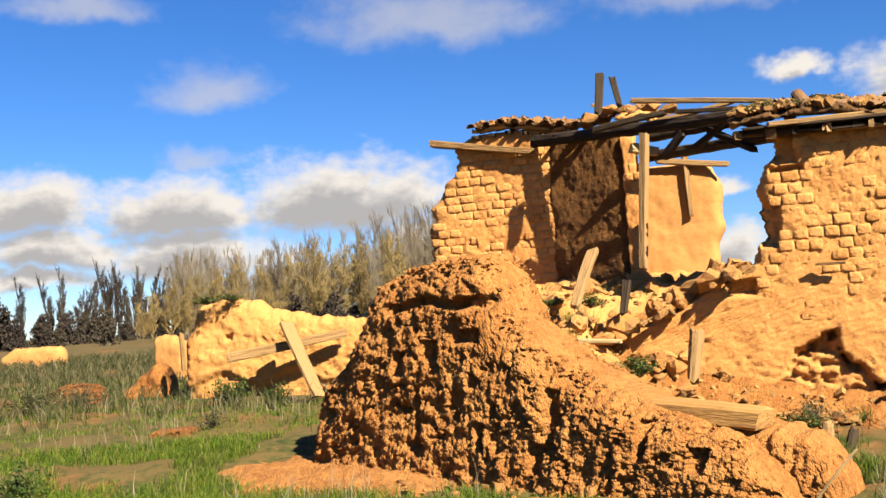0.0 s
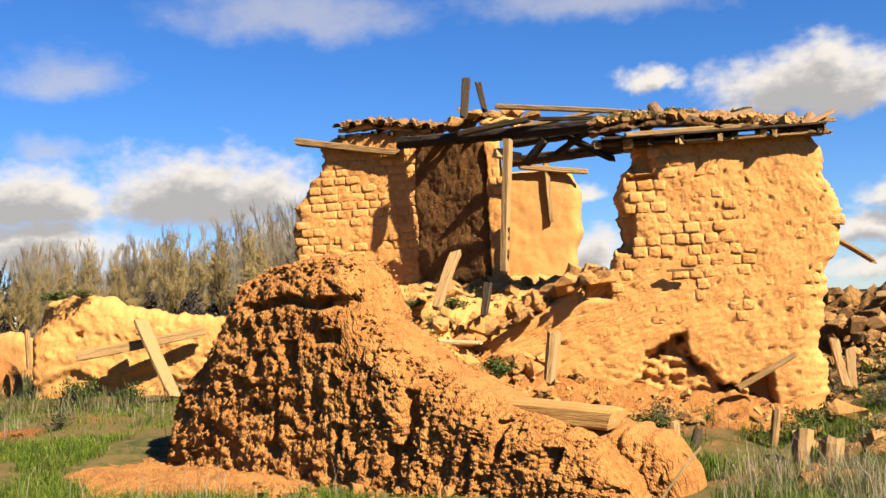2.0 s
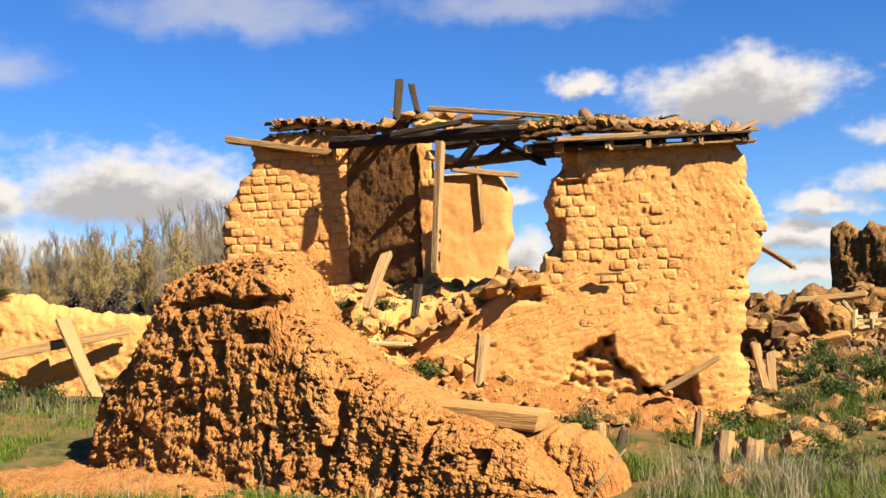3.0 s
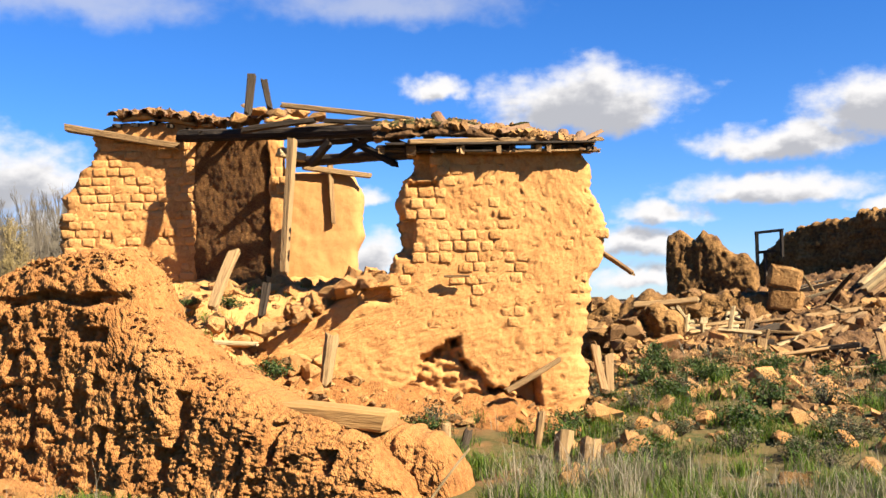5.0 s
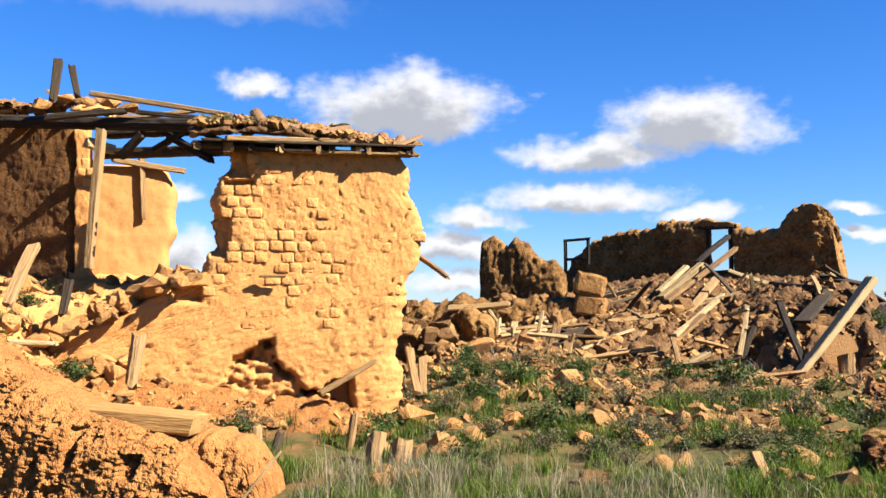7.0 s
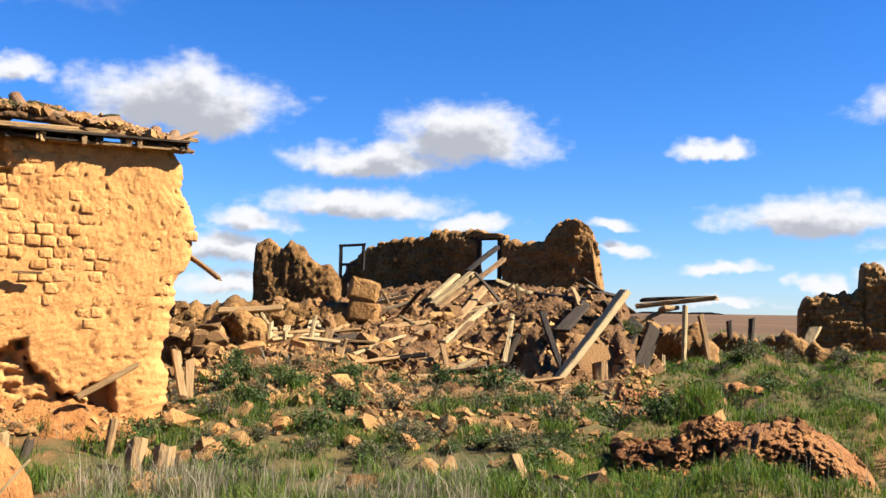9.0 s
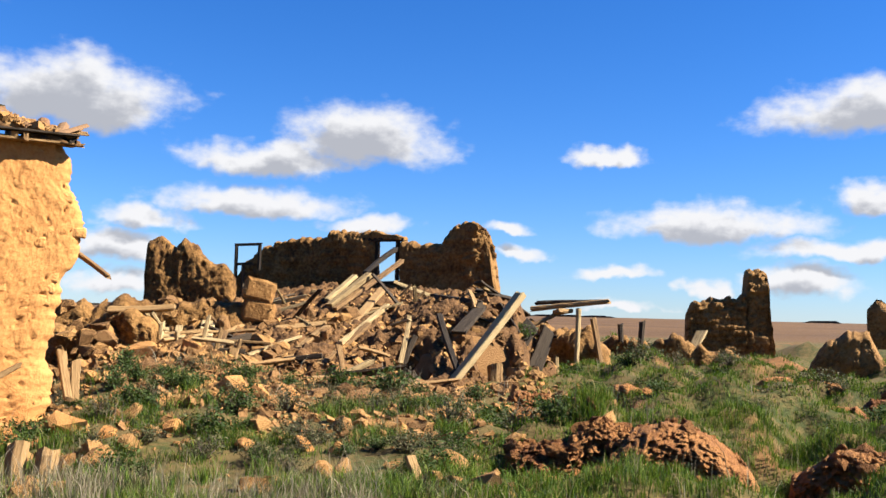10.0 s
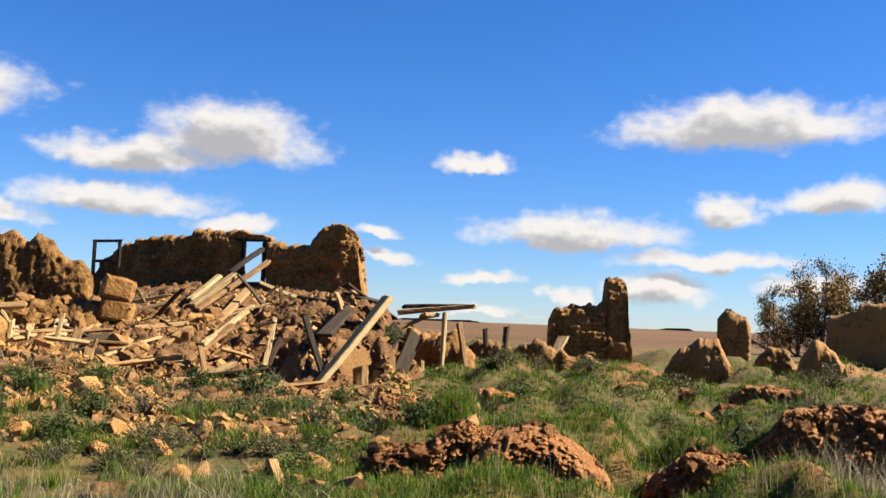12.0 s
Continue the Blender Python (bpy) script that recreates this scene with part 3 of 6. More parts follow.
thing("fallen_lump", loft("fallen_lump", [(-0.55, 0.1, 0.40), (-0.22, 0.1, 0.66), (0.11, 0.1, 0.87), (0.29, 0.1, 0.78), (0.36, 0.1, 0.36)], RAMMED, 0.6, "s", 0.03, 24, 0.06, seed=8.0, round_edge=3), frame_at(-17, 18, 190),
      "fallen lump of reddish adobe in the grass", "adobe lump")
thing("far_wall", loft("far_wall", [(-1.15, 0.2, 0.85), (-0.65, 0.2, 1.13), (1.01, 0.2, 1.16), (1.16, 0.2, 0.9)], PLASTER, 0.6, "s", 0.06, 20, 0.03, seed=9.0), frame_at(-23, 36, 190),
      "small isolated block of sunlit adobe wall", "ruined wall")

def courses(deep, course=0.14, wide=0.32, seed=0.0):
    """Relief of worn mud blocks: each block proud or sunk by its own amount, joints washed out."""
    def f(s, z):
        v = (z + 0.05 * fbm(s * 1.5, z * 1.5, seed, 3)) / course
        r = math.floor(v)
        u = s / wide + 0.5 * (r % 2) + 0.15 * fbm(s * 3, z * 3, seed + 4, 2)
        c = math.floor(u)
        joint = max(0.0, 1 - 7 * min(v - r, r + 1 - v)) + 0.6 * max(0.0, 1 - 9 * min(u - c, c + 1 - u))
        return deep * (noise.cell(Vector((c + 0.5, r + 0.5, seed + 0.5))) - 0.5 + 0.6 * min(1.0, joint))
    return f


# ---- the ruin behind the rubble ----
RUIN = frame_at(46, 24, 248)
ruin = new("long_ruin")
ruin.matrix_basis = RUIN
tagged(ruin, "long roofless earthen ruin with an empty window", "ruined house")
part("wall", loft("wall", [(-3.75, 0.2, 2.06), (-3.5, 0.2, 2.57), (-2.86, 0.2, 3.0), (-2.07, 0.2, 3.2), (-1.21, 0.2, 3.23), (-1.11, 0.2, 3.37), (0.10, 0.2, 3.38)], RUIN_EARTH, 0.5, "s", 0.03, 90, 0.05, rill=0.02, ragged=0.06, seed=10.0, round_edge=14, dent=courses(0.05, 0.16, 0.4, 1.0)), ruin)
part("wall", loft("wall", [(0.08, 0.2, 2.10), (0.72, 0.2, 2.12)], RUIN_EARTH, 0.5, "s", 0.05, 20, 0.03, seed=11.0, round_edge=10), ruin)
part("wall", loft("wall", [(-0.05, 3.16, 3.38), (0.82, 3.14, 3.22)], RUIN_EARTH, 0.5, "s", 0.05, 10, 0.03, seed=12.0, round_edge=10), ruin)
part("wall", loft("wall", [(0.70, 0.2, 3.19), (1.25, 0.2, 3.02), (1.74, 0.2, 3.08), (1.95, 0.2, 3.38), (2.32, 0.2, 3.61), (2.66, 0.2, 3.54), (2.86, 0.2, 3.34), (2.98, 0.2, 3.0), (3.10, 0.2, 2.3), (3.18, 0.2, 1.7)], RUIN_EARTH, 0.6, "s", 0.03, 90, 0.05, ragged=0.05, seed=13.0, round_edge=14, dent=courses(0.03, 0.16, 0.4, 2.0)), ruin)
part("return_wall", loft("return_wall", [(0.2, -0.34, 0.42), (1.7, -0.34, 0.44), (2.3, -0.34, 0.40), (3.0, -0.34, 0.28), (3.34, -0.34, 0.14), (3.55, -0.34, -0.06)], RUIN_EARTH, 0.5, "z", 0.03, 40, 0.06, ragged=0.07, seed=13.5, round_edge=10, dent=courses(0.06, 0.16, 0.36, 3.0)), ruin, Matrix.Translation((2.84, 0.05, 0)) @ Matrix.Rotation(radians(48), 4, "Z"))
thing("twin_pillar", loft("twin_pillar", [(-0.68, 0.3, 2.0), (-0.61, 0.3, 2.72), (-0.35, 0.3, 2.86), (-0.06, 0.3, 2.64), (0.11, 0.3, 2.82), (0.36, 0.3, 2.72), (0.65, 0.3, 2.34), (1.0, 0.3, 2.31), (1.2, 0.3, 2.0)], RUIN_EARTH, 0.6, "s", 0.04, 40, 0.09, rill=0.06, ragged=0.05, seed=14.0, round_edge=5), frame_at(35, 21, 228),
      "eroded twin-humped stump of an earthen wall", "ruined wall")
STACK = frame_at(66.5, 25, 232)
thing("chimney_ruin", loft("chimney_ruin", [(-1.02, -0.4, 1.55), (-0.86, -0.4, 1.83), (-0.51, -0.4, 1.92), (0.2, -0.4, 1.95), (0.40, -0.4, 2.02), (0.43, -0.4, 2.62), (0.67, -0.4, 2.70), (0.90, -0.4, 2.62), (0.97, -0.4, 1.7), (1.12, -0.4, 0.5)], RUIN_EARTH, 0.5, "s", 0.025, 90, 0.05, ragged=0.06, seed=15.0, round_edge=12, dent=courses(0.07, 0.13, 0.28, 5.0)), STACK,
      "dark earthen wall stump ending in a chimney-like pillar", "ruined wall")
thing("earth_stump", loft("earth_stump", [(-0.78, -0.4, 0.2), (-0.67, -0.4, 0.55), (-0.4, -0.4, 0.99), (0.05, -0.4, 1.26), (0.42, -0.4, 1.25), (0.63, -0.4, 0.8), (0.95, -0.4, 0.15)], RUIN_EARTH, 1.0, "s", 0.03, 40, 0.09, ragged=0.05, seed=16.0, round_edge=5), frame_at(72.5, 21, 252),
      "rounded brown stump of an earthen wall in grass", "earth stump", "earth stumps")
thing("earth_stump", loft("earth_stump", [(-0.28, -0.4, 0.4), (-0.12, -0.4, 0.8), (0.16, -0.4, 1.15), (0.51, -0.4, 1.07), (0.71, -0.4, 0.72), (0.8, -0.4, 0.3)], RUIN_EARTH, 0.8, "s", 0.03, 34, 0.08, ragged=0.05, seed=17.0, round_edge=5), frame_at(76, 22, 252),
      "small rounded stump of an earthen wall in grass", "earth stump", "earth stumps")
thing("earth_stump", loft("earth_stump", [(-0.12, -0.4, 0.5), (0.01, -0.4, 0.87), (0.27, -0.4, 1.33), (0.65, -0.4, 1.13), (0.84, -0.4, 0.8), (0.9, -0.4, 0.3)], RUIN_EARTH, 0.8, "s", 0.03, 34, 0.08, ragged=0.05, seed=18.0, round_edge=5), frame_at(78, 21, 252),
      "pointed stump of an earthen wall in grass", "earth stump", "earth stumps")
thing("earth_pillar", loft("earth_pillar", [(-0.55, -0.4, 1.8), (-0.29, -0.4, 2.15), (0.31, -0.4, 1.91), (0.46, -0.4, 1.6)], RUIN_EARTH, 0.6, "s", 0.04, 36, 0.07, ragged=0.05, seed=19.0, round_edge=6), frame_at(74.5, 32, 255),
      "tall isolated pillar of an earthen wall", "ruined wall")
thing("dark_wall", loft("dark_wall", [(-1.05, -0.4, 2.0), (-0.97, -0.4, 2.03), (-0.44, -0.4, 2.18), (-0.12, -0.4, 2.21), (-0.07, -0.4, 2.5), (3.5, -0.4, 2.45)], RUIN_EARTH, 0.5, "s", 0.06, 30, 0.05, ragged=0.04, seed=20.0, round_edge=9), frame_at(81, 34, 260),
      "shaded wall of a ruined earthen house", "ruined wall")


# ---- banks of rubble ----
def bank(name, width, depth, height, mat, step=0.08, amp=0.10, seed=0.0, rough=0.6):
    """A bank of debris; height(s, y) is its top over (width range, depth range)."""
    (s0, s1), (y0, y1) = width, depth
    nx, ny = int((s1 - s0) / step), int((y1 - y0) / step)
    verts, faces = [], []
    for j in range(ny + 1):
        for i in range(nx + 1):
            s, y = s0 + (s1 - s0) * i / nx, y0 + (y1 - y0) * j / ny
            z = height(s, y)
            z += amp * fbm(s * 1.6, y * 1.6, seed, 4) + rough * amp * fbm(s * 5, y * 5, seed + 3, 5, 0.5)
            verts.append((s, y, z))
    for j in range(ny):
        for i in range(nx):
            p = j * (nx + 1) + i
            faces.append((p, p + 1, p + nx + 2, p + nx + 1))
    return mesh_of(name, verts, faces, mat, True)


DEBRIS = material("adobe_debris", [(0.026, 0.012, 0.004), (0.065, 0.031, 0.010), (0.107, 0.053, 0.019)], 2.2, 14, bump=1.0, bump_scale=14, grit=20)
CLOD = material("adobe_clod", [(0.126, 0.057, 0.015), (0.201, 0.097, 0.028), (0.253, 0.133, 0.044)], 4, 22, bump=0.8, bump_scale=20, vary=0.35)
DARK_CLOD = material("brown_clod", [(0.050, 0.023, 0.007), (0.107, 0.053, 0.017), (0.171, 0.088, 0.031)], 4, 22, bump=0.9, bump_scale=20, vary=0.3)

INSIDE = [(-2.6, 0.72), (-1.6, 0.95), (-0.6, 1.10), (0.2, 1.28), (1.0, 1.60), (2.3, 1.78)]
INSIDE_ENDS = [(-5.4, 0.0), (-4.4, 0.0), (-3.7, 0.6), (-3.1, 1.0), (-2.2, 1.0), (-1.2, 0.0)]
INDOOR_ENDS = [(-5.4, 0.0), (-4.7, 0.8), (-4.2, 1.0), (-0.9, 1.0), (-0.2, 0.75), (1.9, 0.6)]


def inside_height(s, y):
    k = lerp(INSIDE_ENDS if y < 0.1 else INDOOR_ENDS, s)[0]
    if 0.1 <= y < 0.5:
        k = k * (y - 0.1) / 0.4 + lerp(INSIDE_ENDS, s)[0] * (0.5 - y) / 0.4
    k *= min(1.0, max(0.0, (y + 2.75) / 0.5))
    return -0.15 + k * (lerp(INSIDE, y)[0] + 0.15)


YARD = [(-4.9, 0.05), (-4.5, 0.28), (-3.6, 0.72), (-2.4, 1.08), (-1.2, 1.32), (0.0, 1.55), (1.5, 1.78), (3.5, 1.90), (4.8, 1.92)]
YARD_ENDS = [(-6.2, 0.0), (-5.4, 0.45), (-4.6, 0.72), (-3.0, 0.88), (-1.5, 1.0), (1.7, 1.0), (2.3, 0.88), (2.8, 0.5), (3.3, 0.16), (4.0, 0.0), (5.8, 0.0)]


def yard_height(s, y):
    z = lerp(YARD, y)[0] * lerp(YARD_ENDS, s)[0]
    # a steep broken hump on the eastern half
    hump = max(0.0, 1 - ((s - 1.6) / 1.5) ** 2) * max(0.0, 1 - ((y + 1.6) / 1.5) ** 2)
    # a dark hollow under the broken eastern edge, and a smaller one beside the hump
    for cs, cy, w, h, deep in ((2.75, -3.0, 0.55, 1.3, 0.75), (0.35, -3.5, 0.4, 0.7, 0.35), (1.75, -3.6, 0.35, 0.8, 0.45), (-4.2, -2.2, 0.6, 0.7, 0.5)):
        k = max(0.0, 1 - ((s - cs) / w) ** 2) * max(0.0, 1 - ((y - cy) / h) ** 2)
        z -= deep * min(1.0, 2.5 * k)
    return max(z + 0.55 * hump - 0.06, 0.02)


house_bank = thing("rubble_bank", bank("rubble_bank", (-5.4, 1.9), (-2.75, 2.3), inside_height, ADOBE, 0.06, 0.07, 3.0), HOUSE,
                   "bank of fallen adobe filling the broken house", "rubble")
YARD_AT = frame_at(47, 19, 227)
yard_bank = thing("rubble_bank", bank("rubble_bank", (-6.2, 5.8), (-4.9, 4.8), yard_height, DEBRIS, 0.05, 0.20, 7.0, 0.45), YARD_AT,
                  "large slope of fallen adobe, tile and timber", "rubble")

yard_clods = [clod_mesh("adobe_block", 80 + i, DARK_CLOD if i % 3 else CLOD, (1, 0.6 + 0.08 * (i % 4), 0.4 + 0.09 * (i % 3)), 0.3 + 0.12 * (i % 4), 2, 0.4) for i in range(12)]
clods = [clod_mesh("adobe_block", i, ADOBE_BRICK if i % 3 else CLOD, (1, 0.72 + 0.06 * (i % 4), 0.5 + 0.09 * (i % 3)), 0.35 + 0.12 * (i % 4), 2, 0.35) for i in range(12)]


def strew(parent, height, count, width, depth, sizes, seed, where=None, sink=0.35, name="adobe_block", meshes=None):
    """Blocks lying on a bank, each tilted its own way."""
    rnd = random.Random(seed)
    made = 0
    while made < count:
        s, y = rnd.uniform(*width), rnd.uniform(*depth)
        if where is not None and rnd.random() > where(s, y):
            continue
        r = sizes[0] + (sizes[1] - sizes[0]) * rnd.random() ** 2.2
        m = Matrix.Translation((s, y, height(s, y) - sink * r)) @ Euler((rnd.uniform(-0.6, 0.6), rnd.uniform(-0.6, 0.6), rnd.uniform(0, 6.3))).to_matrix().to_4x4() @ Matrix.Diagonal((r, r, r, 1))
        part(name, rnd.choice(meshes or clods), parent, m)
        made += 1


def scraps(name, parent, height, count, width, depth, sizes, seed, mat, where=None):
    """Countless small lumps and splinters of clay, joined."""
    rnd = random.Random(seed)
    verts, faces = [], []
    while len(verts) < count * 8:
        s, y = rnd.uniform(*width), rnd.uniform(*depth)
        if where is not None and rnd.random() > where(s, y):
            continue
        r = rnd.uniform(*sizes) * (0.5 + rnd.random())
        turn = Euler((rnd.uniform(-0.9, 0.9), rnd.uniform(-0.9, 0.9), rnd.uniform(0, 6.3))).to_matrix()
        at, base = Vector((s, y, height(s, y) + 0.2 * r)), len(verts)
        ax, ay, az = r, r * rnd.uniform(0.5, 0.9), r * rnd.uniform(0.25, 0.6)
        for k in range(8):
            c = Vector((ax * (1 if k & 1 else -1), ay * (1 if k & 2 else -1), az * (1 if k & 4 else -1)))
            verts.append(at + turn @ (c * rnd.uniform(0.7, 1.1)))
        faces += [tuple(base + i for i in f) for f in ((0, 2, 3, 1), (4, 5, 7, 6), (0, 1, 5, 4), (2, 6, 7, 3), (0, 4, 6, 2), (1, 3, 7, 5))]
    return part(name, mesh_of(name, verts, faces, mat), parent, kind="stuff")


strew(house_bank, inside_height, 150, (-2.7, -0.2), (-0.7, 1.6), (0.05, 0.20), 5)
strew(house_bank, inside_height, 50, (-4.5, -2.0), (-1.8, 2.0), (0.04, 0.13), 6)
LOW_TOP = [(-2.6, 0.75), (-2.1, 1.0), (-1.6, 1.2), (-1.15, 1.36), (-0.92, 1.50), (-0.7, 1.62), (-0.42, 1.72), (-0.2, 1.75)]
strew(house_bank, lambda s, y: lerp(LOW_TOP, s)[0] - 0.25 * max(0.0, 0.1 - y), 120, (-2.6, -0.35), (-0.22, 0.5), (0.06, 0.21), 12, sink=0.1)


def talus_height(s, y):
    """Washed-out clay and lumps at the foot of the wall."""
    end = lerp([(-2.9, 0.5), (-2.4, 1.05), (-1.8, 1.1), (-1.2, 0.9), (-0.6, 0.62), (0.1, 0.45), (1.0, 0.28), (1.8, 0.12), (2.3, 0.0)], s)[0]
    return -0.05 + end * max(0.0, 1 - abs(y - 0.15) / 1.15) ** 1.3 * 0.95 + 0.12


talus = thing("rubble_bank", bank("rubble_bank", (-2.9, 2.3), (-1.05, 0.3), talus_height, RAMMED, 0.045, 0.07, 9.0, 0.9), HOUSE, "apron of washed clay and lumps below the wall", "rubble")
strew(talus, talus_height, 80, (-2.6, 2.1), (-0.85, 0.0), (0.03, 0.13), 14, meshes=yard_clods)
strew(talus, talus_height, 60, (-2.7, -0.5), (-0.5, 0.1), (0.06, 0.20), 16)
scraps("debris", talus, talus_height, 260, (-2.6, 2.1), (-0.8, 0.0), (0.012, 0.035), 15, CLOD)
scraps("debris", house_bank, inside_height, 900, (-4.6, 1.0), (-2.2, 2.1), (0.015, 0.045), 7, CLOD)
strew(yard_bank, yard_height, 190, (-5.6, 2.9), (-4.6, 2.5), (0.05, 0.20), 8, lambda s, y: lerp(YARD_ENDS, s)[0], meshes=yard_clods)
strew(yard_bank, yard_height, 80, (-5.6, -1.0), (-4.6, -0.5), (0.08, 0.27), 9, lambda s, y: lerp(YARD_ENDS, s)[0], meshes=yard_clods)
scraps("debris", yard_bank, yard_height, 3000, (-5.6, 4.0), (-4.7, 4.4), (0.02, 0.06), 10, CLOD, lambda s, y: lerp(YARD_ENDS, s)[0])
scraps("dark_debris", yard_bank, yard_height, 4000, (-5.6, 4.0), (-4.7, 4.4), (0.02, 0.07), 11, DARK_CLOD, lambda s, y: lerp(YARD_ENDS, s)[0])

# what has rolled out over the grass before the slope
def apron_height(s, y):
    p = YARD_AT @ Vector((s, y, 0))
    return max(ground_z(p.x, p.y), yard_height(s, y) if y > -4.9 else 0.0)


def apron_chance(s, y):
    return lerp([(-6.5, 0.25), (-4.5, 0.6), (-3.0, 0.9), (0.5, 1.0), (2.0, 0.5), (3.0, 0.1)], s)[0] * lerp([(-9.2, 0.10), (-6.8, 0.30), (-5.6, 0.7), (-4.6, 1.0)], y)[0]


strew(yard_bank, apron_height, 150, (-6.4, 2.6), (-8.0, -4.3), (0.05, 0.24), 91, apron_chance, meshes=yard_clods, sink=0.3)
scraps("debris", yard_bank, apron_height, 2400, (-6.4, 2.6), (-9.2, -4.3), (0.015, 0.055), 92, CLOD, apron_chance)
scraps("dark_debris", yard_bank, apron_height, 3200, (-6.4, 2.6), (-9.2, -4.3), (0.015, 0.06), 93, DARK_CLOD, apron_chance)

# the square adobe block on the slope: cracked through, tilted
stack_at = frame_at(39.6, 17.6, 225, 1.16)


def squared_block(w, d, h, seed):
    """A moulded mud block with knocked corners and uneven faces."""
    bm = bmesh.new()
    bmesh.ops.create_cube(bm, size=1.0)
    bmesh.ops.scale(bm, vec=(w, d, h), verts=bm.verts)
    bmesh.ops.translate(bm, vec=(0, 0, h / 2), verts=bm.verts)
    bmesh.ops.subdivide_edges(bm, edges=bm.edges[:], cuts=7, use_grid_fill=True)
    for v in bm.verts:
        c = v.co
        near = sorted((w / 2 - abs(c.x), d / 2 - abs(c.y), min(c.z, h - c.z)))
        worn = 1 - 0.10 * max(0.0, 1 - near[1] / 0.05) - 0.05 * max(0.0, fbm(c.x * 5 + seed, c.y * 5, c.z * 5, 3))
        c.x, c.y = c.x * worn + 0.02 * fbm(c.x * 9, c.y * 9, c.z * 9 + seed, 3), c.y * worn
        c.z += 0.02 * fbm(c.x * 8 + seed, c.y * 8, 3.0, 3)
    me = bpy.data.meshes.new("adobe_block")
    bm.to_mesh(me)
    bm.free()
    me.materials.append(CLOD)
    return me


for i, (x, z, w, h, tilt) in enumerate(((0.0, 0.0, 0.56, 0.36, 10), (-0.01, 0.37, 0.55, 0.37, 13))):
    thing("adobe_block", squared_block(w, 0.5, h, 3.0 * i), stack_at @ pose(x, 0, z, -4, tilt, 5 * i),
          "large squared block of sunlit adobe on the rubble", "adobe block", "stacked adobe blocks")

# low broken walls between the shelter and the pillar ruin
thing("low_rubble_wall", loft("low_rubble_wall", [(-2.2, 0.1, 0.95), (-1.7, 0.1, 1.15), (-1.2, 0.1, 0.85), (-0.6, 0.1, 1.05), (0.0, 0.1, 0.9), (0.5, 0.1, 1.12), (1.1, 0.1, 0.8), (1.7, 0.1, 0.75), (2.3, 0.1, 0.5)], RUIN_EARTH, 0.5, "s", 0.05, 24, 0.10, rill=0.08, ragged=0.09, seed=22.0, round_edge=4), frame_at(62, 20.5, 245),
      "low line of crumbled earthen wall", "ruined wall")
thing("low_rubble_wall", loft("low_rubble_wall", [(-1.6, 0.1, 0.9), (-1.0, 0.1, 1.2), (-0.4, 0.1, 1.3), (0.2, 0.1, 1.1), (0.7, 0.1, 1.2), (1.1, 0.1, 0.8)], RUIN_EARTH, 0.6, "s", 0.05, 24, 0.10, rill=0.08, ragged=0.09, seed=23.0, round_edge=4), frame_at(56.5, 19.2, 258),
      "dark crumbled wall behind the lean-to poles", "ruined wall")
far_heap = thing("low_rubble_wall", loft("low_rubble_wall", [(-1.9, 0.1, 1.1), (-1.5, 0.1, 1.45), (-0.9, 0.1, 1.42), (-0.3, 0.1, 1.56), (0.4, 0.1, 1.46), (1.0, 0.1, 1.55), (1.6, 0.1, 1.5), (2.1, 0.1, 1.2)], RUIN_EARTH, 0.7, "s", 0.05, 30, 0.10, ragged=0.08, seed=25.0, round_edge=4, batter=0.4), frame_at(33.4, 17.6, 222),
                 "low heap of crumbled earthen wall with fallen blocks", "ruined wall")
strew(far_heap, lambda s, y: lerp([(-1.9, 1.1), (-1.5, 1.45), (1.6, 1.5), (2.1, 1.2)], s)[0] - 0.8 * max(0.0, 0.25 - y), 42, (-1.8, 2.0), (-0.7, 0.5), (0.07, 0.22), 26, meshes=yard_clods, sink=0.3)
thing("broken_corner", loft("broken_corner", [(-0.55, 0.2, 0.7), (-0.47, 0.2, 1.18), (-0.2, 0.2, 1.28), (0.15, 0.2, 1.32), (0.42, 0.2, 1.27), (0.52, 0.2, 1.1), (0.58, 0.2, 0.7)], RUIN_EARTH, 0.5, "s", 0.03, 36, 0.08, rill=0.06, ragged=0.05, seed=24.0, round_edge=8), frame_at(31.95, 14.9, 240),
      "dark broken corner of an earthen wall", "ruined wall")


# ---- bare earth heaps in the grass ----
red_clods = [clod_mesh("clod", 140 + i, RED_EARTH, (1, 0.8, 0.6), 0.3, 2, 0.4) for i in range(6)]


def heap(az, d, face, rows, thick, seed, label):
    ob = thing("earth_heap", loft("earth_heap", rows, RED_EARTH, thick, "s", 0.014, 100, 0.12, ragged=0.015, seed=seed, round_edge=2.6, pit=0.06, batter=0.3, dent=lambda s, z: -0.04 * max(0.0, fbm(s * 6, z * 6, seed, 3)) + 0.04 * fbm(s * 17, z * 17, seed, 3) + 0.02 * fbm(s * 45, z * 45, seed, 2)), frame_at(az, d, face), label, "earth heap", "bare earth heaps")
    tops = [(s, top) for s, _, top in rows]
    scraps("crumbs", ob, lambda s, y: lerp(tops, s)[0] - 0.02 - 0.9 * max(0.0, abs(y - thick / 2) - 0.2 * thick) ** 1.5, 260, (rows[1][0], rows[-2][0]), (0.1 * thick, 0.9 * thick), (0.006, 0.022), int(seed), RED_EARTH)
    if d < 12:
        strew(ob, lambda s, y: lerp(tops, s)[0] - 0.02 - 0.9 * max(0.0, abs(y - thick / 2) - 0.2 * thick) ** 1.5, 26, (rows[1][0], rows[-2][0]), (-0.15, 0.9 * thick), (0.03, 0.12), int(seed) + 60, name="clod", meshes=red_clods)


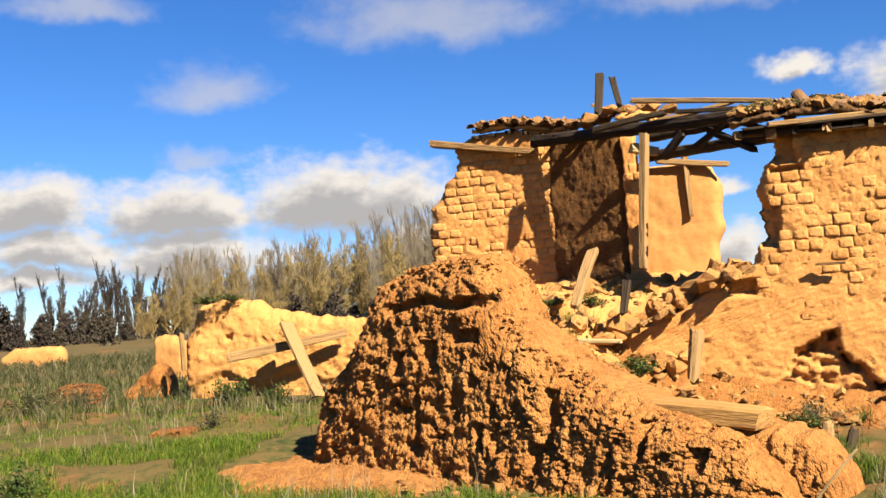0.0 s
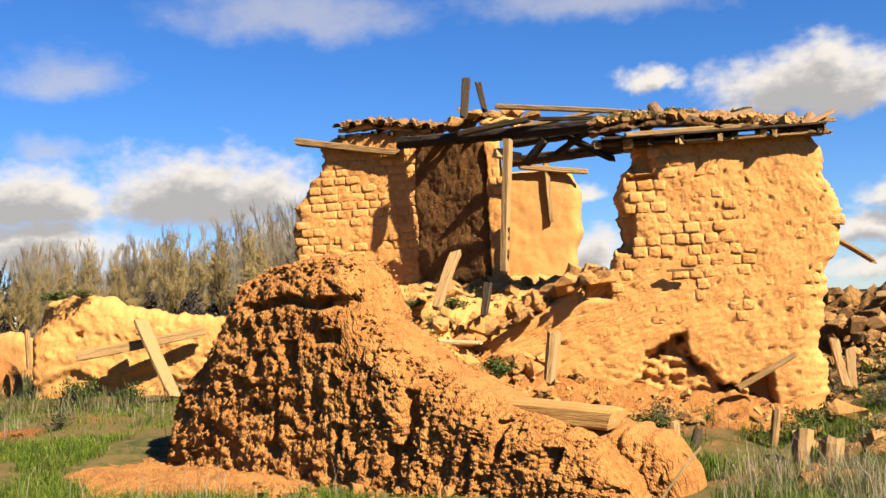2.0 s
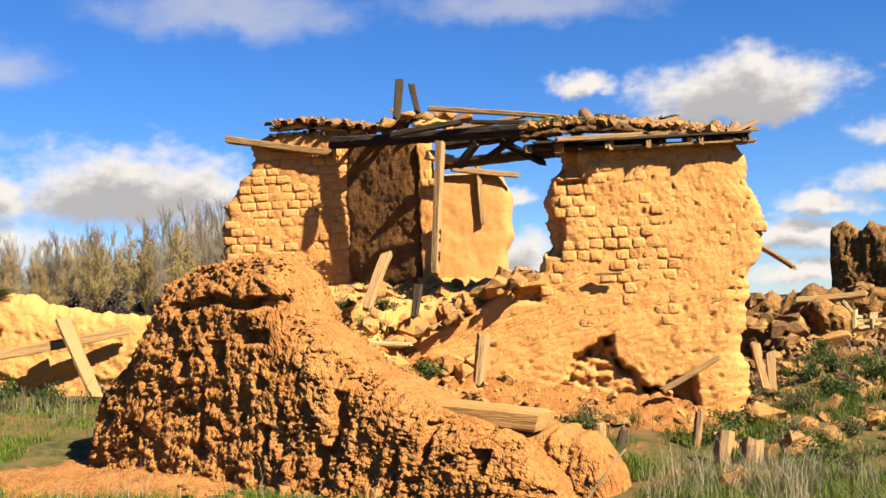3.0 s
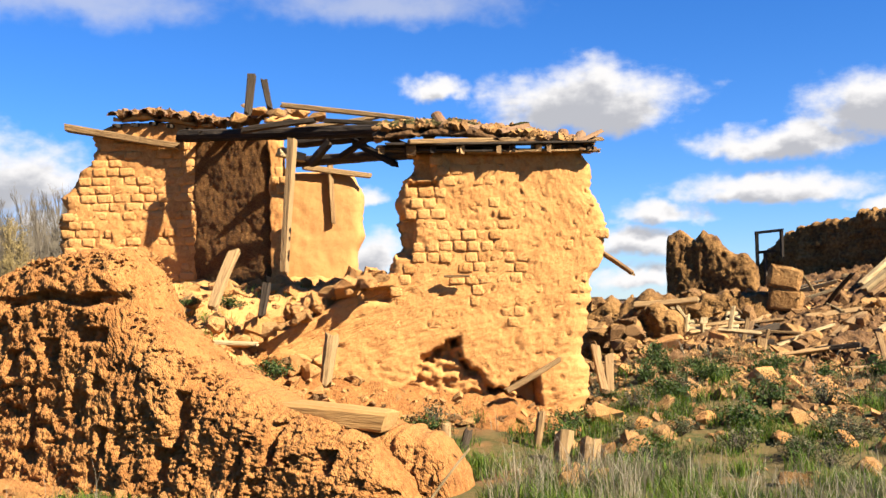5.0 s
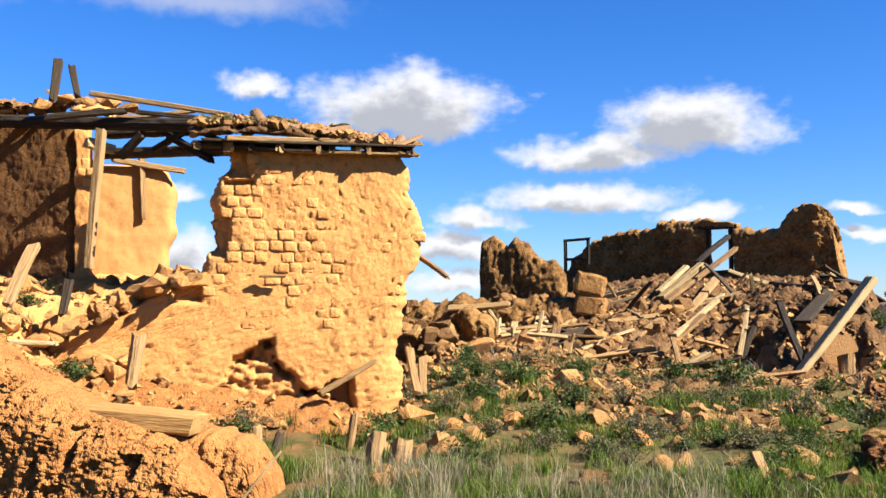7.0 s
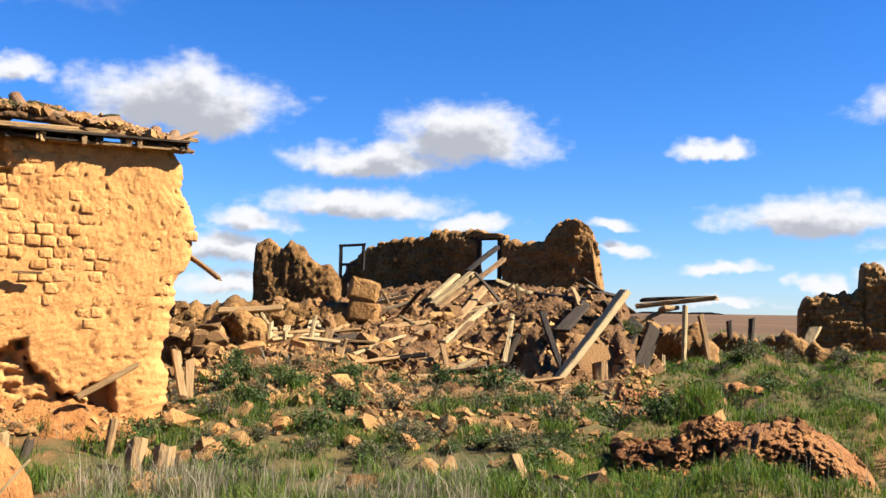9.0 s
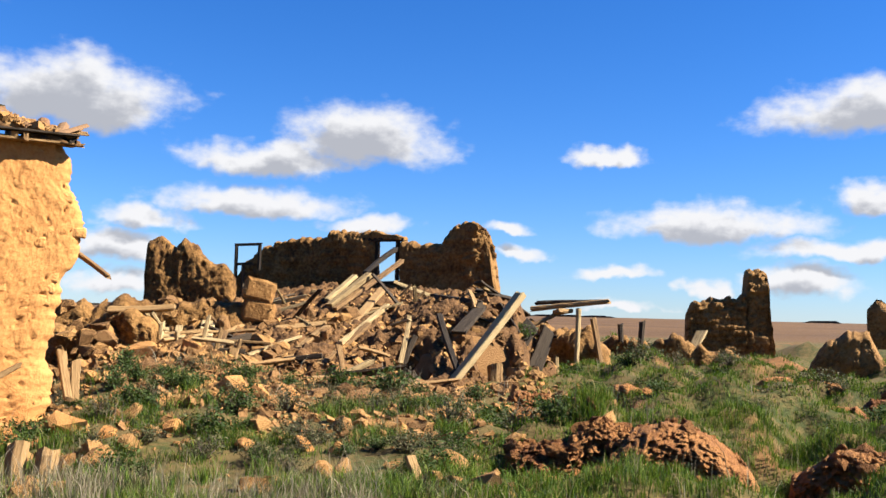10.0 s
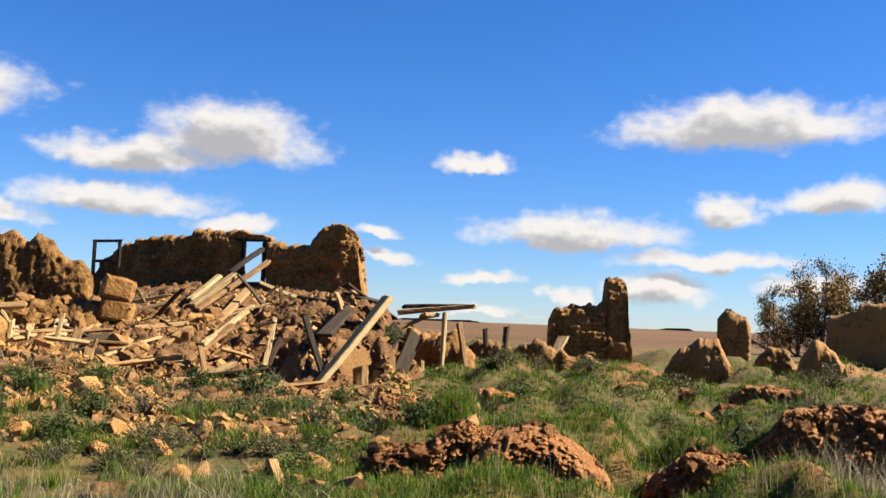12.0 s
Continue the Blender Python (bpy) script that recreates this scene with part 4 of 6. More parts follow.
heap(63.8, 8.8, 246, [(-0.72, -0.3, -0.1), (-0.60, -0.3, 0.20), (-0.42, -0.3, 0.38), (-0.15, -0.3, 0.45), (0.12, -0.3, 0.41), (0.35, -0.3, 0.29), (0.55, -0.3, 0.13), (0.70, -0.3, -0.1)], 1.1, 31.0, "heap of bare orange earth in the grass")
heap(59.4, 9.3, 248, [(-0.45, -0.3, -0.05), (-0.32, -0.3, 0.26), (-0.05, -0.3, 0.44), (0.2, -0.3, 0.36), (0.40, -0.3, 0.22), (0.52, -0.3, -0.05)], 0.7, 32.0, "cracked clod of red earth in the grass")
heap(56.4, 9.2, 250, [(-0.50, -0.3, -0.1), (-0.35, -0.3, 0.16), (0.0, -0.3, 0.22), (0.3, -0.3, 0.18), (0.45, -0.3, -0.1)], 0.5, 33.0, "low clod of red earth in the grass")
heap(73.2, 9.6, 255, [(-0.6, -0.3, -0.05), (-0.2, -0.3, 0.24), (0.3, -0.3, 0.22), (0.6, -0.3, -0.05)], 0.5, 34.0, "low crumbling red earth edge in grass")
heap(80.0, 10.2, 262, [(-0.9, -0.3, 0.1), (-0.55, -0.3, 0.62), (0.0, -0.3, 0.72), (1.2, -0.3, 0.66), (2.0, -0.3, 0.1)], 0.9, 35.0, "bank of bare red earth topped by grass")
heap(58.4, 16.5, 238, [(-0.4, -0.1, 0.2), (-0.2, -0.1, 0.60), (0.15, -0.1, 0.62), (0.4, -0.1, 0.2)], 0.6, 36.0, "brown clod of earth on a grassy bank")
heap(55.6, 13.3, 236, [(-0.5, -0.1, 0.1), (-0.25, -0.1, 0.36), (0.2, -0.1, 0.34), (0.5, -0.1, 0.1)], 0.5, 37.0, "undercut clod of earth in the grass")
heap(67.3, 14.6, 246, [(-0.5, -0.1, 0.05), (-0.2, -0.1, 0.34), (0.25, -0.1, 0.30), (0.6, -0.1, 0.05)], 0.5, 38.0, "bare earth edge of a grassy hummock")
heap(74.6, 14.8, 250, [(-0.5, -0.1, 0.05), (-0.2, -0.1, 0.36), (0.25, -0.1, 0.32), (0.5, -0.1, 0.05)], 0.5, 39.0, "bare earth edge of a grassy hummock")
heap(-16.3, 12.2, 185, [(-0.5, -0.2, 0.06), (-0.2, -0.2, 0.22), (0.2, -0.2, 0.22), (0.5, -0.2, 0.06)], 0.8, 40.0, "low patch of bare red earth in grass")
heap(-21.4, 19.0, 244, [(-2.2, -0.1, 0.3), (-1.2, -0.1, 0.52), (0.4, -0.1, 0.56), (0.9, -0.1, 0.25)], 0.7, 41.0, "shaded earth bank beyond the grass")
thing("earth_apron", bank("earth_apron", (-3.9, 0.9), (-2.1, 0.25), lambda s, y: 0.075 - 0.16 * max(0.0, ((s + 1.5) / 1.75) ** 2 + ((y + 0.3) / 0.95) ** 2 - 0.3), RAMMED, 0.05, 0.05, 12.0), MOUND,
      "bare trodden orange earth below the eroded wall", "earth patch")


# broken laths and boards strewn over the slope
lath_shapes = [beam_mesh("plank", 0.32 + 0.12 * i, 0.06 + 0.02 * (i % 3), 0.04, (WOOD, PALE_WOOD, DARK_WOOD)[i % 3], False, 300 + i, 0.02) for i in range(6)]
spill = random.Random(19)
for i in range(40):
    s, y = spill.uniform(-5.2, 3.2), spill.uniform(-4.3, 1.5)
    m = YARD_AT @ Matrix.Translation((s, y, yard_height(s, y) + 0.06)) @ Euler((spill.uniform(0, 3), spill.gauss(0, 0.5) - 0.2, spill.uniform(0, 6.3))).to_matrix().to_4x4()
    thing("plank", lath_shapes[i % 6], m, "short broken plank lying among fallen adobe", "plank", "planks on the rubble")

board_shapes = [beam_mesh("plank", 0.55 + 0.16 * i, 0.09 + 0.025 * (i % 3), 0.045, (WOOD, DARK_WOOD, WOOD, PALE_WOOD)[i % 4], False, 330 + i, 0.03) for i in range(7)]
for i in range(36):
    s, y = spill.uniform(-5.4, 2.2), spill.uniform(-5.0, -0.4)
    yaw = spill.gauss(0.55, 0.55)
    size = (0.55 + 0.16 * (i % 7)) * 0.5
    rise = apron_height(s + size * math.cos(yaw), y + size * math.sin(yaw)) - apron_height(s - size * math.cos(yaw), y - size * math.sin(yaw))
    pitch = math.atan2(rise, 2 * size) + spill.uniform(0.0, 0.16)
    m = YARD_AT @ Matrix.Translation((s - size * math.cos(yaw), y - size * math.sin(yaw), apron_height(s, y) - 0.5 * rise + 0.05)) @ Matrix.Rotation(yaw, 4, "Z") @ Matrix.Rotation(-pitch, 4, "Y") @ Matrix.Rotation(spill.uniform(-0.6, 0.6), 4, "X")
    thing("plank", board_shapes[i % 7], m, "weathered board sticking out of the fallen adobe", "plank", "planks on the rubble")
strew(yard_bank, yard_height, 46, (-5.4, -0.6), (-4.4, 0.0), (0.18, 0.34), 29, lambda s, y: lerp(YARD_ENDS, s)[0], meshes=yard_clods, sink=0.2)

# slabs of fallen wall leaning over the hollows
for az, d, z, r, tilt, turn in ((53.0, 16.2, 0.62, 0.52, 58, 20), (50.2, 15.5, 0.42, 0.40, 50, -25), (34.6, 15.4, 0.70, 0.38, 62, 40), (37.2, 15.9, 0.62, 0.34, 55, -30), (45.0, 15.0, 0.32, 0.36, 40, 10)):
    thing("wall_slab", clod_mesh("wall_slab", int(az), DARK_CLOD, (1.0, 0.75, 0.16), 0.8, 3, 0.12), Matrix.Translation(spot(az, d, z)) @ Euler((radians(tilt), 0.1, radians(turn - az))).to_matrix().to_4x4() @ Matrix.Diagonal((r, r, r, 1)),
          "fallen slab of clay wall leaning in the rubble", "wall slab", "fallen wall slabs")

# lumps and tile sherds washed down to the foot of the eroded wall
sherd = random.Random(31)
for i in range(46):
    s, y = sherd.uniform(-2.0, 3.2), sherd.uniform(-0.75, -0.15)
    p = MOUND @ Vector((s, y, 0))
    r = 0.02 + 0.07 * sherd.random() ** 2
    thing("earth_lump", clods[i % 12], Matrix.Translation((p.x, p.y, ground_z(p.x, p.y) + 0.03)) @ Euler((sherd.gauss(0, 0.4), sherd.gauss(0, 0.4), sherd.uniform(0, 6))).to_matrix().to_4x4() @ Matrix.Diagonal((r, r, r, 1)),
          "small lump of clay at the foot of the wall", "earth lump", "lumps below the eroded wall")

crest = [(s, top) for s, _, top in MOUND_ROWS]
scraps("crumbs", mound, lambda s, y: lerp(crest, s)[0] - 0.03 - 0.25 * max(0.0, abs(y - 0.48) - 0.2), 1500, (-1.2, 2.3), (0.12, 0.82), (0.006, 0.022), 41, RAMMED)

# dark boards added in place of the shade in the hollow beside the lean-to
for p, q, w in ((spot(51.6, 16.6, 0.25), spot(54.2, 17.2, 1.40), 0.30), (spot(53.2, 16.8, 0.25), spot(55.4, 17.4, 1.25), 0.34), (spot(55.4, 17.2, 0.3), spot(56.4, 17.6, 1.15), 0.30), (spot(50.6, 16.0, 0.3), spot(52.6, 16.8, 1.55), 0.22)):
    beam("board", p, q, w, 0.06, DARK_WOOD, "dark board added for the shade beside the lean-to", "board", roll=70)

# bare cut edges of the hummocks
cut = random.Random(23)
for i in range(9):
    az, d, r = cut.uniform(56, 82), cut.uniform(10.5, 18.5), cut.uniform(0.3, 0.75)
    x, y = d * math.sin(radians(az)), d * math.cos(radians(az))
    base, h = ground_z(x, y), cut.uniform(0.10, 0.24)
    thing("earth_heap", loft("earth_heap", [(-r, -0.25, -0.04), (-0.6 * r, -0.25, 0.8 * h), (-0.1 * r, -0.25, h), (0.4 * r, -0.25, 0.7 * h), (0.7 * r, -0.25, 0.75 * h), (r, -0.25, -0.04)], RED_EARTH, 0.45, "s", 0.02, 50, 0.06, ragged=0.015, seed=70.0 + i, round_edge=3, pit=0.05, dent=lambda s, z: 0.03 * fbm(s * 17, z * 17, 3.0, 3)), frame_at(az, d, az + 185, base), "bare undercut edge of a grassy hummock", "earth heap", "bare earth heaps")

# ---- roof timbers of the standing house ----
roof = new("collapsed_roof")
roof.matrix_basis = HOUSE
tagged(roof, "collapsed tiled roof with bare dark beams", "roof")
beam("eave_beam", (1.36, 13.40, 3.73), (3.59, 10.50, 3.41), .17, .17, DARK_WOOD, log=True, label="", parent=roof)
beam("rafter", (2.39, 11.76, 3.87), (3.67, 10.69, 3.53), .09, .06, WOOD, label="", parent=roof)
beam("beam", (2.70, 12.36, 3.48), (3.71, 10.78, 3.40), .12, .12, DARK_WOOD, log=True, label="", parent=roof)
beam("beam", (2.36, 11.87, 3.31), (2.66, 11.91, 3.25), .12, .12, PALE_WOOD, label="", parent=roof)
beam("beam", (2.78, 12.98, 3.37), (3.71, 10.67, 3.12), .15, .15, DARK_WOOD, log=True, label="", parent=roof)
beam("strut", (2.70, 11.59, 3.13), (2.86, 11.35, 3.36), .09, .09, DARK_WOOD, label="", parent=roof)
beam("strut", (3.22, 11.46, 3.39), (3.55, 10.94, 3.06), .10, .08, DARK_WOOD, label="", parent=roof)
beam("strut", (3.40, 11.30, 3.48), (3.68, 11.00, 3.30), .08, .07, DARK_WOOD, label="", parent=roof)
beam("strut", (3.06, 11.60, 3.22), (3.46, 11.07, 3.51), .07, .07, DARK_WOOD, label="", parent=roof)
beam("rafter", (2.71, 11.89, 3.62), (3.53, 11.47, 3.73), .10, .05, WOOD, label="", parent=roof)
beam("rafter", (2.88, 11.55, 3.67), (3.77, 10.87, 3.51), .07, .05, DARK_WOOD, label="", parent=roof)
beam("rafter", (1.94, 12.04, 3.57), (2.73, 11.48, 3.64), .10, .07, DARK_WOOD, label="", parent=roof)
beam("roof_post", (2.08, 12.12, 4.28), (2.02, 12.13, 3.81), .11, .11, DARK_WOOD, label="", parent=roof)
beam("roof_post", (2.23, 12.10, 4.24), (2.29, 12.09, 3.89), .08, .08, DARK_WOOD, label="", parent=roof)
beam("fascia", (3.45, 10.13, 3.18), (5.60, 9.70, 3.22), .05, .05, WOOD, label="", parent=roof)

# ---- loose timber ----
beam("wall_plate", (-0.09, 13.95, 3.85), (1.32, 13.38, 3.59), .16, .10, WOOD, label="weathered wall plate lying along the brick wall", category="timber")
beam("post", (2.43, 11.55, 3.40), (2.34, 11.46, 1.83), .10, .09, WOOD, label="grey weathered post standing in the rubble", category="post")
beam("leaning_post", (1.70, 11.17, 2.04), (1.37, 10.51, 1.41), .12, .08, WOOD, label="weathered plank leaning in the rubble", category="post")
beam("hanging_lath", (3.235, 12.82, 3.30), (3.25, 12.78, 2.54), .08, .05, WOOD, label="loose lath hanging against the plastered wall", category="lath")
beam("wall_beam", (2.865, 12.92, 3.295), (3.725, 12.62, 3.145), .09, .08, WOOD, label="thin timber let into the plastered wall", category="timber")
beam("projecting_stick", (5.79, 10.17, 1.99), (5.85, 9.55, 1.69), .06, .05, WOOD, label="thin broken timber jutting from the adobe wall", category="timber")
beam("fence_stake", (2.34, 9.31, 1.12), (2.25, 9.23, 0.67), .14, .14, WOOD, log=True, label="weathered wooden stake standing in the grass", category="stake")
beam("fence_stake", (1.97, 10.72, 1.66), (1.90, 10.63, 1.31), .09, .06, DARK_WOOD, label="weathered wooden stake standing in the grass", category="stake")
beam("fence_stake", (4.22, 8.62, 0.33), (4.13, 8.56, -0.08), .09, .08, WOOD, log=True, label="weathered wooden stake standing in the grass", category="stake")
beam("stump", (4.14, 7.99, 0.23), (4.06, 7.92, -0.11), .19, .17, WOOD, log=True, label="split grey tree stump in tall grass", category="stump")
beam("stump", (4.30, 7.79, 0.18), (4.20, 7.73, -0.14), .20, .18, WOOD, log=True, label="split grey tree stump in tall grass", category="stump")
beam("fence_stake", (3.50, 8.72, 0.20), (3.39, 8.66, -0.04), .09, .09, DARK_WOOD, log=True, label="weathered wooden stake standing in the grass", category="stake")
beam("fence_stake", (3.27, 8.71, 0.28), (3.22, 8.62, -0.02), .10, .08, WOOD, log=True, label="weathered wooden stake standing in the grass", category="stake")
beam("fence_stake", (5.61, 10.04, 0.90), (5.56, 9.72, 0.39), .10, .05, WOOD, label="weathered wooden stake standing in the grass", category="stake")
beam("fence_stake", (5.70, 9.87, 0.79), (5.66, 9.78, 0.39), .10, .05, WOOD, label="weathered wooden stake standing in the grass", category="stake")
beam("sill_timber", MOUND @ Vector((1.20, 0.46, 0.60)), MOUND @ Vector((2.34, 0.47, 0.545)), .32, .17, MUDDY_WOOD, label="mud-coated squared timber lying in the eroded wall", category="timber")
beam("loose_board", (4.38, 9.82, 0.44), (4.92, 9.56, 0.79), .16, .06, WOOD, label="loose weathered board lying on broken adobe", category="board")
beam("loose_board", (0.75, 9.57, 1.14), (1.61, 9.26, 1.06), .22, .04, PALE_WOOD, label="loose weathered board lying on broken adobe", category="board")
beam("bare_stick", (2.19, 6.12, 0.14), (2.46, 6.12, 0.44), .02, .02, PALE_WOOD, log=True, label="pale bare stick leaning in the grass", category="stick")
beam("loose_board", (3.83, 10.15, 1.71), (4.09, 10.05, 1.71), .06, .03, WOOD, label="loose weathered board lying on broken adobe", category="board")
beam("loose_plank", (-3.52, 15.71, 0.96), (-1.63, 15.82, 1.22), .14, .16, WOOD, label="long weathered plank resting against a low adobe wall", category="plank")
beam("loose_plank", (-2.54, 15.59, 1.43), (-2.01, 15.07, 0.30), .24, .07, WOOD, label="long weathered plank resting against a low adobe wall", category="plank")
beam("loose_board", (-4.43, 16.41, 1.36), (-4.40, 16.42, 0.77), .18, .08, WOOD, label="upright board beside the low adobe wall", category="board")
beam("long_plank", (12.58, 8.88, 1.74), (11.42, 9.25, 0.41), .20, .11, PALE_WOOD, label="long cracked grey timber leaning on the rubble", category="plank")
beam("plank", (13.66, 13.21, 2.10), (12.50, 13.07, 1.48), .15, .10, PALE_WOOD, label="pale weathered plank fallen across the rubble", category="plank", group="planks on the rubble")
beam("plank", (13.74, 13.69, 2.07), (12.87, 13.53, 1.61), .12, .08, PALE_WOOD, label="pale weathered plank fallen across the rubble", category="plank", group="planks on the rubble")
beam("plank", (15.18, 13.78, 2.48), (12.42, 12.81, 1.43), .10, .08, WOOD, label="pale weathered plank fallen across the rubble", category="plank", group="planks on the rubble")
beam("beam", (16.79, 15.42, 2.86), (15.39, 15.01, 2.21), .10, .10, DARK_WOOD, label="dark broken roof beam lying in the rubble", category="beam")
beam("plank", (14.39, 13.50, 1.84), (10.39, 11.06, 0.58), .17, .07, WOOD, label="pale weathered plank fallen across the rubble", category="plank", group="planks on the rubble")
beam("plank", (13.38, 12.43, 1.53), (11.04, 11.30, 0.89), .11, .07, PALE_WOOD, label="pale weathered plank fallen across the rubble", category="plank", group="planks on the rubble")
beam("plank", (10.83, 10.38, 0.65), (9.81, 10.62, 0.22), .10, .08, PALE_WOOD, label="pale weathered plank fallen across the rubble", category="plank", group="planks on the rubble")
beam("plank", (10.67, 10.95, 0.85), (10.17, 10.24, 0.23), .08, .05, WOOD, label="pale weathered plank fallen across the rubble", category="plank", group="planks on the rubble")
beam("plank", (11.99, 11.62, 1.19), (10.47, 11.02, 0.61), .12, .05, WOOD, label="pale weathered plank fallen across the rubble", category="plank", group="planks on the rubble")
beam("board", (10.23, 14.83, 1.15), (8.87, 13.02, 0.65), .22, .05, PALE_WOOD, label="broken bleached board sticking out of the rubble", category="board")
beam("board", (9.88, 13.90, 1.06), (9.03, 12.75, 0.64), .12, .05, PALE_WOOD, label="broken bleached board sticking out of the rubble", category="board")
beam("board", (10.79, 14.25, 1.27), (9.25, 12.50, 0.72), .24, .06, PALE_WOOD, label="broken bleached board sticking out of the rubble", category="board")
beam("board", (9.93, 12.78, 1.04), (9.03, 11.93, 0.47), .13, .06, WOOD, label="broken bleached board sticking out of the rubble", category="board")
beam("beam", (10.11, 12.40, 0.95), (9.04, 12.47, 0.69), .12, .10, DARK_WOOD, label="dark broken roof beam lying in the rubble", category="beam")
beam("board", (9.29, 11.72, 0.79), (9.08, 11.54, 0.39), .14, .05, WOOD, label="broken bleached board sticking out of the rubble", category="board")
beam("board", (11.26, 15.51, 1.38), (8.94, 14.17, 1.34), .30, .07, WOOD, label="broken bleached board sticking out of the rubble", category="board")
beam("plank", (11.46, 12.01, 1.12), (10.54, 11.70, 0.79), .14, .06, WOOD, label="pale weathered plank fallen across the rubble", category="plank", group="planks on the rubble")
beam("beam", (10.45, 11.07, 0.70), (10.10, 11.49, 0.65), .10, .08, DARK_WOOD, label="dark broken roof beam lying in the rubble", category="beam")
beam("beam", (13.36, 11.17, 1.69), (13.39, 10.29, 1.58), .12, .12, DARK_WOOD, log=True, label="dark broken roof beam lying in the rubble", category="beam")
beam("board", (14.95, 9.57, 1.50), (15.04, 9.79, 1.46), .3, .08, WOOD, label="broken bleached board sticking out of the rubble", category="board")
beam("board", (12.10, 9.72, 1.08), (13.05, 10.08, 1.49), .25, .06, DARK_WOOD, label="broken bleached board sticking out of the rubble", category="board")
beam("plank", (11.19, 10.09, 0.64), (12.31, 10.97, 1.33), .08, .05, PALE_WOOD, label="pale weathered plank fallen across the rubble", category="plank", group="planks on the rubble")
beam("plank", (12.18, 11.20, 1.18), (12.15, 10.79, 1.28), .10, .04, PALE_WOOD, label="pale weathered plank fallen across the rubble", category="plank", group="planks on the rubble")
beam("board", (12.08, 10.09, 1.34), (11.50, 9.23, 0.51), .10, .08, DARK_WOOD, label="broken bleached board sticking out of the rubble", category="board")
beam("plank", (9.22, 13.80, 1.28), (10.17, 15.02, 1.07), .16, .06, PALE_WOOD, label="pale weathered plank fallen across the rubble", category="plank", group="planks on the rubble")
beam("fence_post", (17.26, 9.29, 1.34), (17.14, 9.30, 0.54), .13, .12, DARK_WOOD, log=True, label="dark old fence post among low rubble", category="post")
beam("fence_post", (17.84, 10.11, 1.26), (17.85, 10.08, 0.89), .12, .12, DARK_WOOD, log=True, label="dark old fence post among low rubble", category="post")
beam("loose_board", (20.84, 9.73, 1.15), (20.30, 9.71, 0.67), .26, .06, PALE_WOOD, label="pale board leaning on low rubble", category="board")
beam("stump", (12.52, 9.31, 0.61), (12.45, 9.23, 0.18), .26, .24, WOOD, log=True, label="sawn log end standing before the rubble", category="stump")
beam("stump", (12.86, 9.18, 0.54), (12.78, 9.12, 0.18), .22, .2, WOOD, log=True, label="sawn log end standing before the rubble", category="stump")
beam("near_stick", (6.38, 5.62, 0.17), (6.30, 5.41, -0.07), .09, .05, WOOD, label="short weathered stick standing in the grass", category="stick")

# ---- shelter ----
shelter = new("lean_to_shelter")
shelter.matrix_basis = Matrix.Translation((15.1, 9.8, 0.35))
tagged(shelter, "fallen lean-to of rough poles beside the rubble", "shelter")
beam("roof_beam", (14.98, 10.34, 1.53), (15.22, 8.84, 1.66), .14, .10, WOOD, log=True, label="", parent=shelter)
beam("roof_beam", (15.28, 10.42, 1.62), (15.51, 9.13, 1.69), .12, .08, DARK_WOOD, log=True, label="", parent=shelter)
beam("post", (15.19, 9.47, 1.55), (15.11, 9.41, 0.51), .10, .10, PALE_WOOD, log=True, label="", parent=shelter)
beam("post", (15.01, 10.11, 1.24), (14.90, 10.10, 0.35), .09, .09, WOOD, log=True, label="", parent=shelter)
beam("post", (14.96, 10.54, 1.15), (14.74, 10.34, 0.32), .09, .09, WOOD, log=True, label="", parent=shelter)
beam("post", (15.07, 9.84, 0.67), (14.99, 9.78, 0.32), .12, .10, PALE_WOOD, log=True, label="", parent=shelter)
beam("brace", (14.13, 10.49, 0.93), (15.12, 9.77, 1.46), .20, .06, WOOD, label="", parent=shelter)
beam("rail", (14.81, 10.58, 1.03), (15.24, 9.94, 1.02), .16, .06, DARK_WOOD, label="", parent=shelter)
beam("post", (15.58, 9.40, 1.37), (15.43, 9.07, 0.45), .10, .08, WOOD, label="", parent=shelter)

# ---- window and door frames of the long ruin ----
gap = RUIN @ Matrix.Translation((0, 0.1, 0))
window = new("window_frame")
window.matrix_basis = gap
tagged(window, "empty wooden window frame in the earthen wall", "window frame")
for name, p, q, w, h in (("jamb", (0.10, 0, 2.08), (0.10, 0, 3.12), 0.08, 0.06), ("jamb", (0.66, 0, 2.08), (0.66, 0, 3.12), 0.10, 0.07), ("lintel", (-0.3, 0, 3.14), (0.80, 0, 3.16), 0.16, 0.09), ("sill", (0.05, 0, 2.10), (0.72, 0, 2.12), 0.12, 0.06)):
    beam(name, gap @ Vector(p), gap @ Vector(q), w, h, DARK_WOOD, "", parent=window, taper=1.0, bend=0.004)
lone = frame_at(42, 23, 235)
casing = new("door_frame")
casing.matrix_basis = lone
tagged(casing, "thin empty door frame standing alone on the ruin", "door frame")
for name, p, q in (("jamb", (-1.53, 0, 1.70), (-1.53, 0, 2.86)), ("jamb", (-0.98, 0, 2.30), (-0.98, 0, 2.88)), ("head", (-1.56, 0, 2.87), (-0.94, 0, 2.90)), ("rail", (-1.53, 0, 2.42), (-1.15, 0, 2.44)), ("jamb", (-1.36, 0, 1.70), (-1.36, 0, 2.43))):
    beam(name, lone @ Vector(p), lone @ Vector(q), 0.07, 0.06, DARK_WOOD, "", parent=casing, taper=1.0, bend=0.003)

